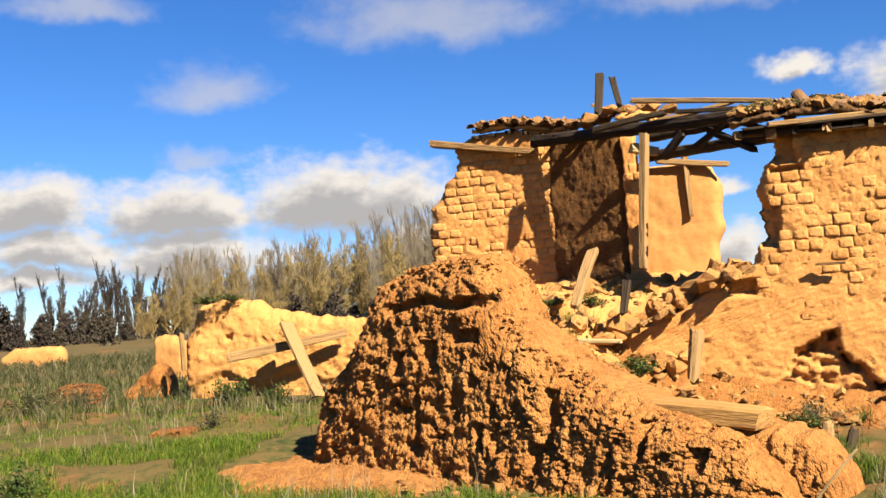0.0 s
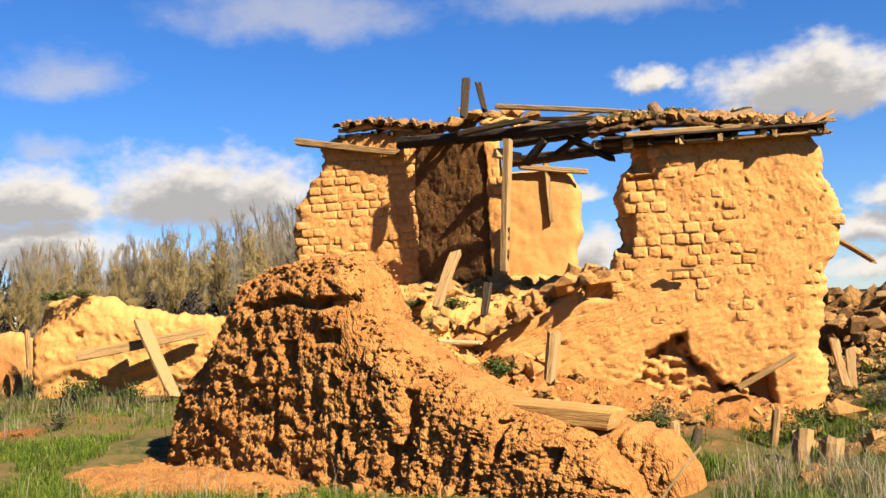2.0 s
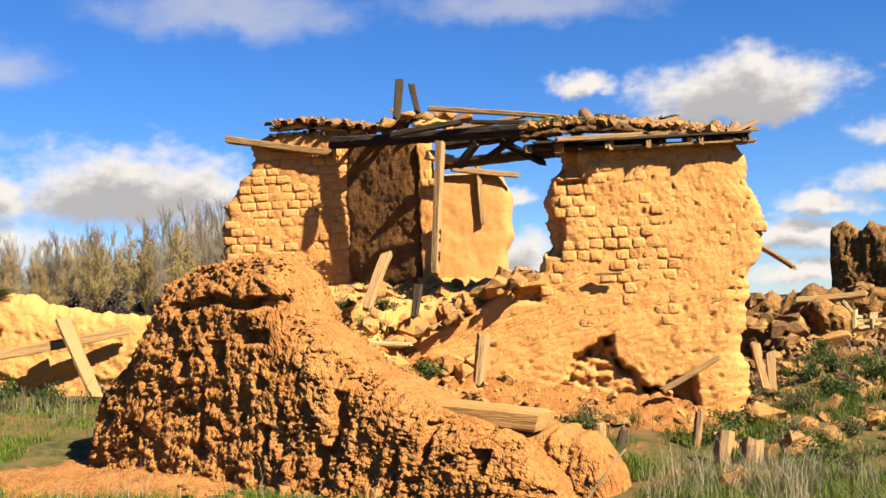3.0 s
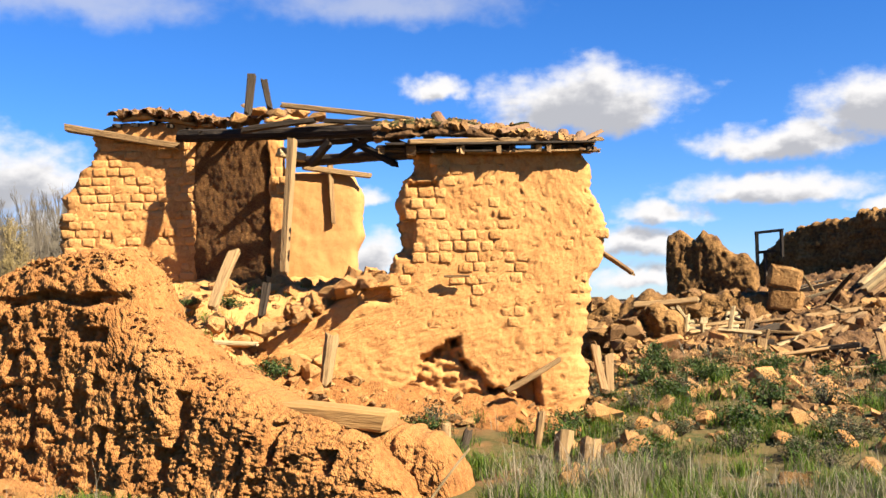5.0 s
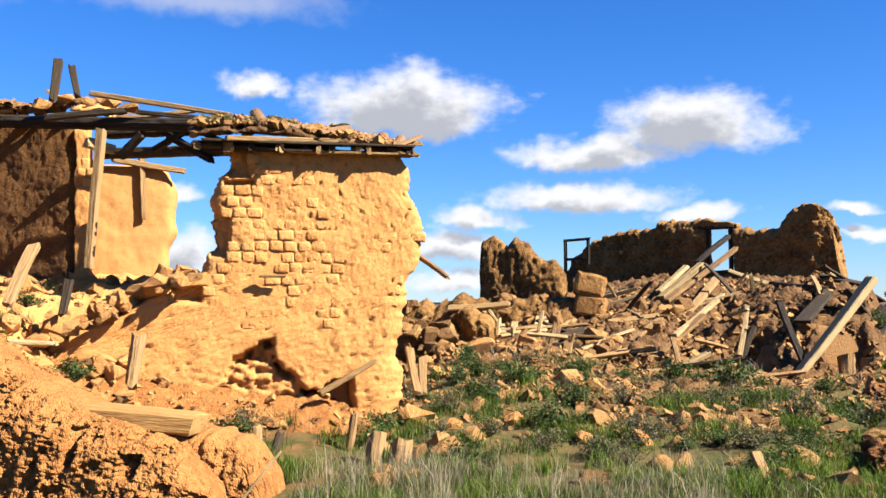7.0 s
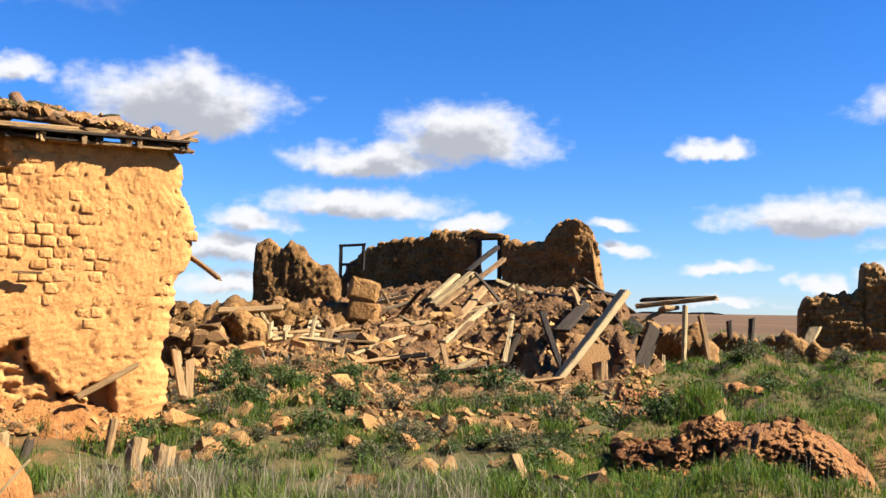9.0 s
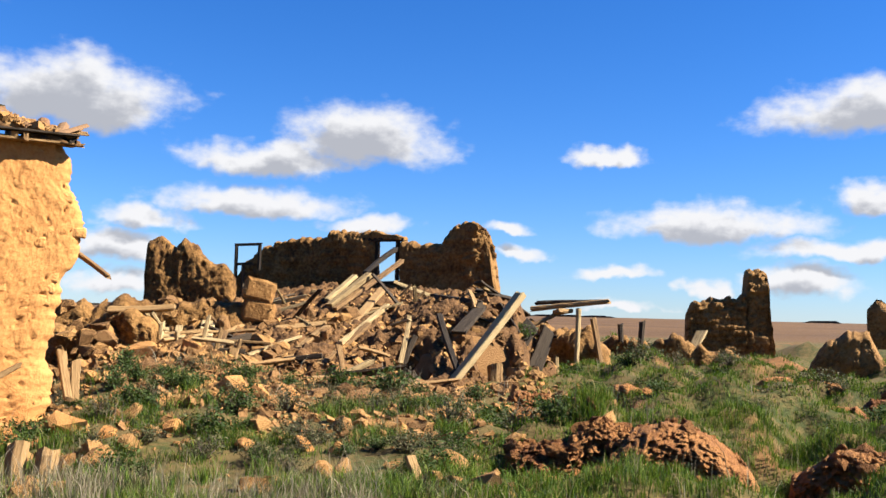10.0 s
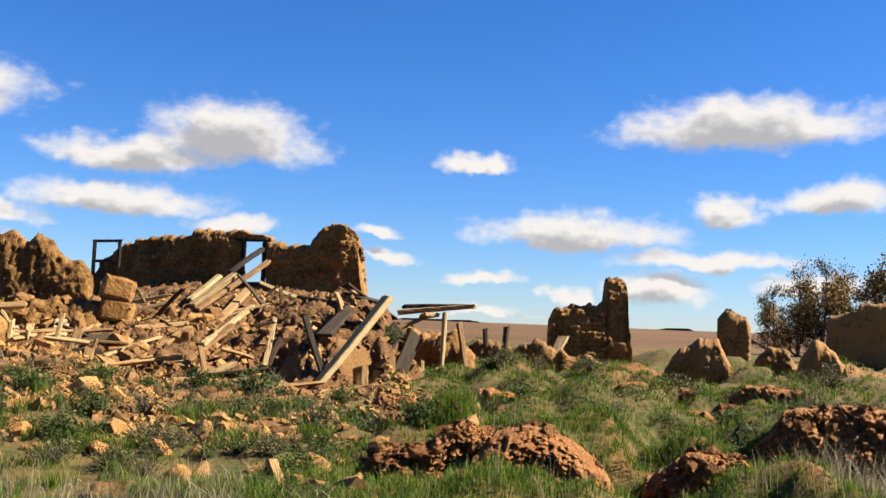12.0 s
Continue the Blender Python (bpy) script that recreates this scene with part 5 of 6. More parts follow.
# ---- roof covering ----
def tile_mesh(seed):
    """A half-round clay tile along y, tapered, some broken short."""
    rnd = random.Random(seed)
    n, length, verts, faces = 6, rnd.uniform(0.24, 0.42), [], []
    for shell, r in ((0, 0.075), (1, 0.064)):
        for k in (0, 1):
            for i in range(n + 1):
                t = math.pi * i / n
                rr = r * (1 - 0.15 * k)
                verts.append((rr * math.cos(t), length * k + rnd.uniform(-0.02, 0.02), rr * 0.8 * math.sin(t)))
    m = n + 1
    for i in range(n):
        faces.append((i, i + 1, m + i + 1, m + i))
        faces.append((2 * m + i, 3 * m + i, 3 * m + i + 1, 2 * m + i + 1))
        faces.append((i, 2 * m + i, 2 * m + i + 1, i + 1))
        faces.append((m + i, m + i + 1, 3 * m + i + 1, 3 * m + i))
    faces += [(0, m, 3 * m, 2 * m), (n, 2 * m + n, 3 * m + n, m + n)]
    return mesh_of("tile", verts, faces, TILE)


tiles = [tile_mesh(i) for i in range(6)]


def front_roof(s, y):
    fall = lerp([(-0.6, 0.02), (0.0, 0.06), (0.5, 0.05), (1.3, -0.05), (1.75, -0.14), (2.3, -0.2)], s)[0]
    return 3.24 + 0.27 * (y + 0.2) + fall


def rear_roof(s, y):
    return lerp([(-4.1, 3.98), (-3.5, 4.02), (-3.0, 3.93), (-2.5, 3.86), (-2.1, 3.95), (-1.6, 3.95), (-1.2, 3.7)], s)[0] + 0.22 * y


def slab(name, parent, height, width, depth, thick, mat, seed, step=0.06):
    """A closed, crumbly roof layer."""
    (s0, s1), (y0, y1) = width, depth
    nx, ny = int((s1 - s0) / step), int((y1 - y0) / step)
    verts, faces = [], []
    for layer in (0, 1):
        for j in range(ny + 1):
            for i in range(nx + 1):
                s, y = s0 + (s1 - s0) * i / nx, y0 + (y1 - y0) * j / ny
                rag = 0.06 * fbm(s * 4, y * 4, seed + layer, 4, 0.5)
                edge = min(i, nx - i, j, ny - j) / 3
                z = height(s, y) + (rag + 0.02 * min(1, edge) if layer == 0 else -thick * min(1.0, 0.4 + 0.3 * edge))
                verts.append((s + 0.05 * fbm(y * 5, s, seed, 3), y + 0.06 * fbm(s * 5, y, seed + 2, 3), z))
    m = (nx + 1) * (ny + 1)
    for j in range(ny):
        for i in range(nx):
            p = j * (nx + 1) + i
            faces.append((p, p + 1, p + nx + 2, p + nx + 1))
            faces.append((m + p, m + p + nx + 1, m + p + nx + 2, m + p + 1))
    for i in range(nx):
        faces.append((i, m + i, m + i + 1, i + 1))
        p = ny * (nx + 1) + i
        faces.append((p, p + 1, m + p + 1, m + p))
    for j in range(ny):
        p = j * (nx + 1)
        faces.append((p, p + nx + 1, m + p + nx + 1, m + p))
        p += nx
        faces.append((p, m + p, m + p + nx + 1, p + nx + 1))
    return part(name, mesh_of(name, verts, faces, mat, True), parent)


slab("earth_bed", roof, front_roof, (-0.42, 2.05), (-0.12, 0.42), 0.10, DEBRIS, 51.0)
rear = new("rear_roof_remains")
rear.matrix_basis = BACK
tagged(rear, "sagging remains of a tiled roof on the rear wall", "roof")
slab("earth_bed", rear, rear_roof, (-4.0, -2.7), (-0.06, 0.4), 0.10, ADOBE, 52.0)
slab("earth_bed", rear, rear_roof, (-1.95, -1.35), (-0.40, 0.2), 0.10, ADOBE, 53.0)
rnd = random.Random(77)


def lay_tiles(parent, height, count, width, depth, wild):
    for _ in range(count):
        s, y = rnd.uniform(*width), rnd.uniform(*depth)
        flip = rnd.random() < 0.35
        m = Matrix.Translation((s, y, height(s, y) + (0.07 if flip else 0.02))) @ Euler((0.25 + rnd.gauss(0, wild), rnd.gauss(0, wild) + (math.pi if flip else 0), rnd.gauss(0, 0.5 + wild))).to_matrix().to_4x4()
        part("tile", rnd.choice(tiles), parent, m)


lay_tiles(roof, front_roof, 46, (-0.3, 1.9), (-0.11, 0.10), 0.14)
lay_tiles(rear, rear_roof, 16, (-2.3, -1.35), (-0.40, 0.1), 0.15)
for i in range(17):
    # the last rows still in order, cups and covers by turns
    s, cup = -3.98 + 0.105 * i, i % 2
    for y in (-0.14, 0.14):
        part("tile", tiles[i % 6], rear, Matrix.Translation((s, y, rear_roof(s, y) + (0.085 if cup else 0.04))) @ Euler((0.2, math.pi if cup else 0.0, rnd.gauss(0, 0.05))).to_matrix().to_4x4())
scraps("debris", roof, lambda s, y: front_roof(s, y) + 0.05, 420, (-0.40, 2.0), (-0.10, 0.40), (0.012, 0.045), 171, CLOD)
scraps("dark_debris", roof, lambda s, y: front_roof(s, y) + 0.05, 420, (-0.40, 2.0), (-0.10, 0.40), (0.012, 0.05), 172, DARK_CLOD)
scraps("moss", roof, lambda s, y: front_roof(s, y) + 0.07, 260, (-0.40, 0.7), (-0.08, 0.40), (0.012, 0.04), 173, MOSS)
scraps("dark_debris", rear, lambda s, y: rear_roof(s, y) + 0.05, 420, (-3.9, -1.4), (-0.10, 0.40), (0.015, 0.05), 174, DARK_CLOD)
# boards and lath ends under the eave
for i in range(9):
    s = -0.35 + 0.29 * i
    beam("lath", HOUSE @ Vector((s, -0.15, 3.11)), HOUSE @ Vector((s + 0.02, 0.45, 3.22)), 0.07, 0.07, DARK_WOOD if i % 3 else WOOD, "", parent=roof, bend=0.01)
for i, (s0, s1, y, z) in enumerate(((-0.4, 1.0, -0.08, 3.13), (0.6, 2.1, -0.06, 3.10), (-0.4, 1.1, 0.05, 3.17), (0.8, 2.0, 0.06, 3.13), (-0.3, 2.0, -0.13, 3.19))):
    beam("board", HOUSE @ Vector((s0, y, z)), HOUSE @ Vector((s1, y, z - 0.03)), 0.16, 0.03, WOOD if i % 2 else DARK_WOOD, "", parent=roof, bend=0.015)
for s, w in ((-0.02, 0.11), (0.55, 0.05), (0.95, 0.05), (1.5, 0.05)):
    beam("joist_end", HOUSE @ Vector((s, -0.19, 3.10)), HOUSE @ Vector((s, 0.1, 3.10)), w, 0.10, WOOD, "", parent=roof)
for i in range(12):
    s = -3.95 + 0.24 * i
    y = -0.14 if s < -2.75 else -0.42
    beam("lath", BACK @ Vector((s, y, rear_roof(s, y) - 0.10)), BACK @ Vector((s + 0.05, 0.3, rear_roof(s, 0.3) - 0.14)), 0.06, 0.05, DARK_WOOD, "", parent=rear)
# loose tiles and stones caught on the rear roof
for i, (s, y, z) in enumerate(((-1.75, -0.6, 3.98), (-2.0, -0.5, 4.02), (-1.45, -0.5, 3.98), (-1.25, -0.4, 3.95), (-2.25, -0.55, 3.92))):
    part("adobe_block", clods[i], rear, Matrix.Translation((s, y, z - 0.12)) @ Matrix.Diagonal((0.13, 0.13, 0.13, 1)))
for az, d, z, r in ((21.5, 11.2, 3.42, 0.14), (25.3, 11.3, 3.40, 0.12), (20.0, 11.1, 3.38, 0.10)):
    thing("moss_clump", clod_mesh("moss_clump", int(az), MOSS, (1.3, 0.8, 0.45), 0.0, 2, 0.5), Matrix.Translation(spot(az, d, z)) @ Matrix.Diagonal((r, r, r, 1)), "tuft of green moss growing on the old roof", "moss")

# ---- adobe bricks ----
def brick_mesh(seed, w, h):
    """The worn face of a laid adobe brick: rounded arrises, uneven front, sides running back into the wall."""
    rnd = random.Random(seed)
    verts, faces = [], []
    xs, zs = (-0.5, -0.34, 0.0, 0.34, 0.5), (-0.5, -0.28, 0.28, 0.5)
    for j, z in enumerate(zs):
        for i, x in enumerate(xs):
            rim = i in (0, 4) or j in (0, 3)
            corner = i in (0, 4) and j in (0, 3)
            y = 0.013 if corner else rnd.uniform(0.003, 0.009) if rim else rnd.uniform(-0.005, 0.003)
            k = 0.955 if corner else 1.0
            verts.append((x * w * k + rnd.uniform(-0.006, 0.006), y, z * h * k + rnd.uniform(-0.005, 0.005)))
    for j in range(3):
        for i in range(4):
            p = j * 5 + i
            faces.append((p, p + 1, p + 6, p + 5))
    rim = [0, 1, 2, 3, 4, 9, 14, 19, 18, 17, 16, 15, 10, 5]
    base = len(verts)
    for p in rim:
        verts.append((verts[p][0] * 1.02, 0.09, verts[p][2] * 1.02))
    for k in range(len(rim)):
        a, b = k, (k + 1) % len(rim)
        faces.append((rim[b], rim[a], base + a, base + b))
    return mesh_of("brick", verts, faces, ADOBE_BRICK, True)


def lay_bricks(parent, ends, z0, z1, course, wide, face, seed, skip=None, limit=300):
    """Courses of bricks on a wall's face, between the wall's ragged ends."""
    rnd = random.Random(seed)
    shapes = [brick_mesh(seed * 10 + i, wide * (0.82 + 0.06 * (i % 6)) - 0.007, course - 0.008) for i in range(8)]
    z, row, laid = z0, 0, 0
    while z < z1:
        lo, hi = lerp(ends, z)
        s = lo + 0.05 + 0.5 * wide * (row % 2) + rnd.uniform(0, 0.05)
        while s < hi - 0.17 and laid < limit:
            i = rnd.randrange(8)
            w = wide * (0.82 + 0.06 * (i % 6))
            depth = face + 0.006 * rnd.gauss(0, 1) + (skip(s + w / 2, z) if skip is not None else 0.0)
            if depth < face + 0.02:
                m = pose(s + w / 2, depth, z + rnd.uniform(-0.006, 0.006), rnd.gauss(0, 1.5), rnd.gauss(0, 1.2), rnd.gauss(0, 1.5))
                part("brick", shapes[i], parent, m)
                laid += 1
            s += w
        z += course
        row += 1


def front_cover(s, z):
    """Mud still covers the bricks towards the far end, thinner lower down."""
    d = front_dent(s, z)
    patch = min(1.0, max(0.0, (s - 0.80 - 0.30 * (3.1 - z) * (1 if z > 2.3 else 0.8)) * 3)) 
    low = 0.009 if z < 1.7 + 0.3 * fbm(s * 2, z * 2, 7.0) else 0.0
    gone = 0.06 if z < 1.22 + 0.25 * fbm(s * 2, 1.0, 12.0) or s < -0.25 and z < 1.75 or d > 0.03 or fbm(s * 3, z * 3, 17.0) > 0.38 else 0.0
    return d + max(0.019 * patch, low) + gone


lay_bricks(front, FRONT_ROWS, 0.70, 3.02, 0.122, 0.165, -0.004, 61, front_cover, 330)
lay_bricks(back, BACK_ROWS, 1.5, 3.62, 0.117, 0.215, -0.005, 62, lambda s, z: 0.06 if s > -2.75 else 0.0, 190)
lay_bricks(jamb, [(0.2, -0.04, 0.32), (3.4, -0.04, 0.31)], 1.6, 3.2, 0.12, 0.12, 0.0, 63)

# ---- rubble between the broken wall and the fallen yard ----
tumble = thing("rubble_heap", loft("rubble_heap", [(-0.75, 0.1, 0.55), (-0.55, 0.1, 1.0), (-0.25, 0.1, 1.12), (0.1, 0.1, 1.02), (0.35, 0.1, 1.1), (0.6, 0.1, 0.75), (0.8, 0.1, 0.5)], RUIN_EARTH, 0.7, "s", 0.04, 30, 0.10, ragged=0.08, seed=27.0, round_edge=4), frame_at(29.9, 14.6, 225),
               "heap of tumbled adobe blocks beside the broken wall", "rubble heap")
rnd = random.Random(404)
for i in range(44):
    s, k = rnd.uniform(-0.75, 0.8), rnd.random()
    top = lerp([(-0.75, 0.55), (-0.55, 1.0), (-0.25, 1.12), (0.1, 1.02), (0.35, 1.1), (0.6, 0.75), (0.8, 0.5)], s)[0]
    r = rnd.uniform(0.07, 0.19)
    part("adobe_block", yard_clods[i % 12], tumble, Matrix.Translation((s, -0.06 - 0.55 * (1 - k), 0.25 + (top - 0.2) * k)) @ Euler((rnd.uniform(-0.7, 0.7), rnd.uniform(-0.7, 0.7), rnd.uniform(0, 6.3))).to_matrix().to_4x4() @ Matrix.Diagonal((r, r, r, 1)))
# boards and posts standing and lying in the edge of the fallen yard
for p, q, w, h, mat in (((8.43, 12.41, 0.42), (8.49, 12.37, 1.17), 0.19, 0.06, PALE_WOOD), ((8.66, 12.25, 0.4), (8.67, 12.25, 1.05), 0.09, 0.06, PALE_WOOD), ((8.90, 12.07, 0.45), (9.01, 11.99, 1.27), 0.17, 0.07, PALE_WOOD),
                        ((9.03, 11.97, 0.4), (9.17, 11.87, 1.10), 0.10, 0.07, WOOD), ((8.96, 12.03, 0.77), (9.45, 11.65, 0.75), 0.09, 0.09, DARK_WOOD), ((9.23, 11.82, 0.2), (9.39, 11.7, 0.93), 0.10, 0.06, WOOD),
                        ((7.86, 12.78, 1.33), (8.62, 12.28, 1.39), 0.12, 0.09, WOOD), ((8.36, 12.46, 1.30), (8.50, 12.36, 1.05), 0.12, 0.05, PALE_WOOD)):
    beam("broken_board", p, q, w, h, mat, "weathered broken board caught in the rubble", "timber", group="boards in the rubble", roll=20 * p[0])


# ---- plants ----
def island_material(name, colours, rough=0.7):
    """Colours picked leaf by leaf."""
    mat = bpy.data.materials.new(name)
    mat.use_nodes = True
    add, link = links(mat.node_tree)
    bsdf = mat.node_tree.nodes["Principled BSDF"]
    bsdf.inputs["Roughness"].default_value, bsdf.inputs["Specular IOR Level"].default_value = rough, 0.25
    glow, mix = add("ShaderNodeBsdfTranslucent"), add("ShaderNodeMixShader")
    mix.inputs[0].default_value = 0.35
    link(bsdf.outputs[0], mix.inputs[1])
    link(glow.outputs[0], mix.inputs[2])
    link(mix.outputs[0], mat.node_tree.nodes["Material Output"].inputs[0])
    geo, ramp = add("ShaderNodeNewGeometry"), add("ShaderNodeValToRGB")
    ramp.color_ramp.interpolation = "LINEAR"
    els = ramp.color_ramp.elements
    while len(els) < len(colours):
        els.new(0.5)
    for i, (p, c) in enumerate(colours):
        els[i].position, els[i].color = p, (*c, 1)
    link(geo.outputs["Random Per Island"], ramp.inputs[0])
    link(ramp.outputs[0], bsdf.inputs["Base Color"])
    link(ramp.outputs[0], glow.inputs["Color"])
    return mat


BLADE = island_material("grass_blade", [(0.0, (0.010, 0.030, 0.002)), (0.40, (0.046, 0.086, 0.004)), (0.80, (0.112, 0.165, 0.010)), (0.93, (0.150, 0.128, 0.028)), (1.0, (0.220, 0.175, 0.062))])
GREY_BLADE = island_material("grey_grass_blade", [(0.0, (0.018, 0.026, 0.006)), (0.4, (0.041, 0.048, 0.013)), (0.7, (0.080, 0.072, 0.029)), (1.0, (0.161, 0.133, 0.070))])
STRAW = island_material("straw", [(0.0, (0.117, 0.085, 0.044)), (0.5, (0.199, 0.159, 0.094)), (1.0, (0.280, 0.238, 0.160))])
WEED = island_material("weed", [(0.0, (0.014, 0.030, 0.003)), (0.6, (0.036, 0.062, 0.008)), (1.0, (0.075, 0.095, 0.020))])

M_INV, H_INV, Y_INV = MOUND.inverted(), HOUSE.inverted(), YARD_AT.inverted()


def open_ground(x, y):
    """How freely grass grows at a place, and the height of the surface there."""
    p = Vector((x, y, 0))
    m = M_INV @ p
    if -2.5 < m.x < 3.1 and -0.35 < m.y < 1.2:
        return 0.0, 0.0
    if ((m.x + 1.5) / 1.75) ** 2 + ((m.y + 0.3) / 0.95) ** 2 < 0.6:
        return 0.06, ground_z(x, y)
    h = H_INV @ p
    if -5.3 < h.x < 2.2 and -2.7 < h.y < 2.8:
        if h.y > 0:
            if h.x < -0.9 and h.y < 2.0:
                return 0.25, inside_height(h.x, h.y) + 0.02
            return 0.0, 0.0
        if h.y > -0.45 and h.x > -2.4:
            return 0.05, ground_z(x, y)
        up = inside_height(h.x, h.y)
        if up > 0.9:
            return 0.25, up + 0.02
        return (0.8, max(up, ground_z(x, y))) if up < 0.3 else (0.3, up)
    q = Y_INV @ p
    if -6.1 < q.x < 5.7 and -4.85 < q.y < 4.7:
        up, low = yard_height(q.x, q.y), ground_z(x, y)
        if up < low + 0.05:
            return 1.0, low
        return (0.6 if q.y < -3.9 or q.x < -4.6 or q.x > 3.6 else 0.05), up
    return 1.0, ground_z(x, y)


def blades(name, count, azs, ds, tall, wide, seed, mat, density, lean=0.5, label="grass"):
    """Grass as bent, tapering blades, in clumps."""
    rnd = random.Random(seed)
    verts, faces, tries = [], [], 0
    made = 0
    while made < count and tries < count * 12:
        tries += 1
        az = rnd.uniform(*azs)
        d = math.sqrt(rnd.uniform(ds[0] ** 2, ds[1] ** 2))
        x, y = d * math.sin(radians(az)), d * math.cos(radians(az))
        chance = density(x, y, az, d)
        if chance <= 0 or rnd.random() > chance:
            continue
        free, z = open_ground(x, y)
        if rnd.random() > free:
            continue
        for _ in range(rnd.randint(2, 5)):
            bx, by = x + rnd.gauss(0, 0.03), y + rnd.gauss(0, 0.03)
            h = rnd.uniform(*tall) * rnd.uniform(0.6, 1.1)
            w = wide * (0.6 + 0.05 * d) * rnd.uniform(0.7, 1.3)
            t = rnd.uniform(0, 6.283)
            cx, cy = math.cos(t) * w, math.sin(t) * w
            lx, ly = rnd.gauss(0, lean) * h, rnd.gauss(0, lean) * h
            b = len(verts)
            verts += [(bx - cx, by - cy, z - 0.02), (bx + cx, by + cy, z - 0.02), (bx - 0.7 * cx + 0.3 * lx, by - 0.7 * cy + 0.3 * ly, z + 0.6 * h),
                      (bx + 0.7 * cx + 0.3 * lx, by + 0.7 * cy + 0.3 * ly, z + 0.6 * h), (bx + lx, by + ly, z + h)]
            faces += [(b, b + 1, b + 3, b + 2), (b + 2, b + 3, b + 4)]
            made += 1
    return tagged(new(name, mesh_of(name, verts, faces, mat)), label, "grass", kind="stuff")


def patchy(x, y, az, d):
    return min(1.0, max(0.0, 0.60 + 2.3 * fbm(x * 0.9, y * 0.9, 21.0, 4)))


def thin(x, y, az, d):
    """Grass grows only in tufts where debris lies between the house and the fallen yard."""
    k = patchy(x, y, az, d)
    zone = lerp([(24.0, 0.0), (28.0, 1.0), (54.0, 1.0), (58.0, 0.0)], az)[0] * lerp([(7.6, 0.0), (8.6, 1.0), (40.0, 1.0)], d)[0]
    tuft = min(1.0, max(0.0, 0.28 + 2.6 * fbm(x * 1.5, y * 1.5, 71.0, 4)))
    return k * (1 - zone * (1 - 0.80 * tuft))


def near_straw(x, y, az, d):
    return 1.0 if fbm(x * 1.1, y * 1.1, 33.0, 3) > 0.05 else 0.08


blades("grass", 150000, (-26, 86), (5.4, 11.5), (0.04, 0.12), 0.0030, 1, BLADE, thin, label="short green grass with bare patches")
blades("grass", 90000, (-26, 86), (11.5, 24), (0.03, 0.09), 0.0034, 2, BLADE, thin, label="short green grass farther off")
blades("grass", 130000, (55, 86), (7.0, 19), (0.02, 0.065), 0.0032, 8, BLADE, lambda x, y, az, d: min(1.0, max(0.0, 1.05 + 1.0 * fbm(x * 1.1, y * 1.1, 51.0, 3))), label="bright short grass on hummocks")
blades("grass", 9000, (18, 52), (7.0, 14), (0.05, 0.17), 0.0040, 3, GREY_BLADE, thin, label="grey-green rough grass below the rubble")
blades("grass", 16000, (-26, -5), (14, 40), (0.15, 0.40), 0.0060, 4, GREY_BLADE, patchy, label="grey-green rough grass in the far field")
blades("dry_grass", 1900, (21, 47), (6.0, 7.9), (0.14, 0.40), 0.0028, 5, STRAW, near_straw, 0.35, "tall pale dry grass stalks")
blades("grass", 20000, (18, 60), (5.8, 12.5), (0.07, 0.22), 0.0036, 9, BLADE, lambda x, y, az, d: max(0.0, fbm(x * 1.4, y * 1.4, 61.0, 3) * 3) * thin(x, y, az, d), 0.45, "taller green grass in tufts")
blades("dry_grass", 1800, (-26, 86), (5.6, 16), (0.15, 0.38), 0.0028, 6, STRAW, lambda x, y, az, d: max(0.0, fbm(x * 0.6, y * 0.6, 44.0, 3) * 2), 0.35, "scattered dry grass stalks")
blades("dry_grass", 900, (77, 86), (8.2, 9.6), (0.2, 0.5), 0.0032, 7, STRAW, near_straw, 0.3, "clump of dry stalks beside the red bank")


def shrub_meshes(seed, leaves, leaf, mat):
    """A low weed: stems fanning out, hung with many small leaves."""
    rnd = random.Random(seed)
    sv, sf, lv, lf = [], [], [], []
    for _ in range(leaves // 14):
        t, r = rnd.uniform(0, 6.283), rnd.uniform(0.1, 0.9)
        tip = Vector((r * math.cos(t), r * math.sin(t), rnd.uniform(0.5, 1.0) * (1.1 - 0.5 * r)))
        b = len(sv)
        sv += [(0.02, 0, -0.05), (-0.01, 0.02, -0.05), (-0.01, -0.02, -0.05), tuple(tip)]
        sf += [(b, b + 1, b + 3), (b + 1, b + 2, b + 3), (b + 2, b, b + 3)]
        for _ in range(14):
            k = rnd.uniform(0.3, 1.05)
            at = tip * k + Vector((rnd.gauss(0, 0.08), rnd.gauss(0, 0.08), rnd.gauss(0, 0.06)))
            turn = Euler((rnd.uniform(-1.2, 1.2), rnd.uniform(-1.2, 1.2), rnd.uniform(0, 6.3))).to_matrix()
            s = leaf * rnd.uniform(0.6, 1.4)
            b = len(lv)
            lv += [at + turn @ Vector(c) for c in ((-s, 0, 0), (0, -0.45 * s, 0.1 * s), (s, 0, 0), (0, 0.45 * s, 0.1 * s))]
            lf.append((b, b + 1, b + 2, b + 3))
    return mesh_of("stem", sv, sf, BARK), mesh_of("foliage", lv, lf, mat)


shrub_kinds = [shrub_meshes(100 + i, 560, 0.07, WEED) for i in range(3)]
grey_kinds = [shrub_meshes(110 + i, 420, 0.05, GREY_BLADE) for i in range(2)]


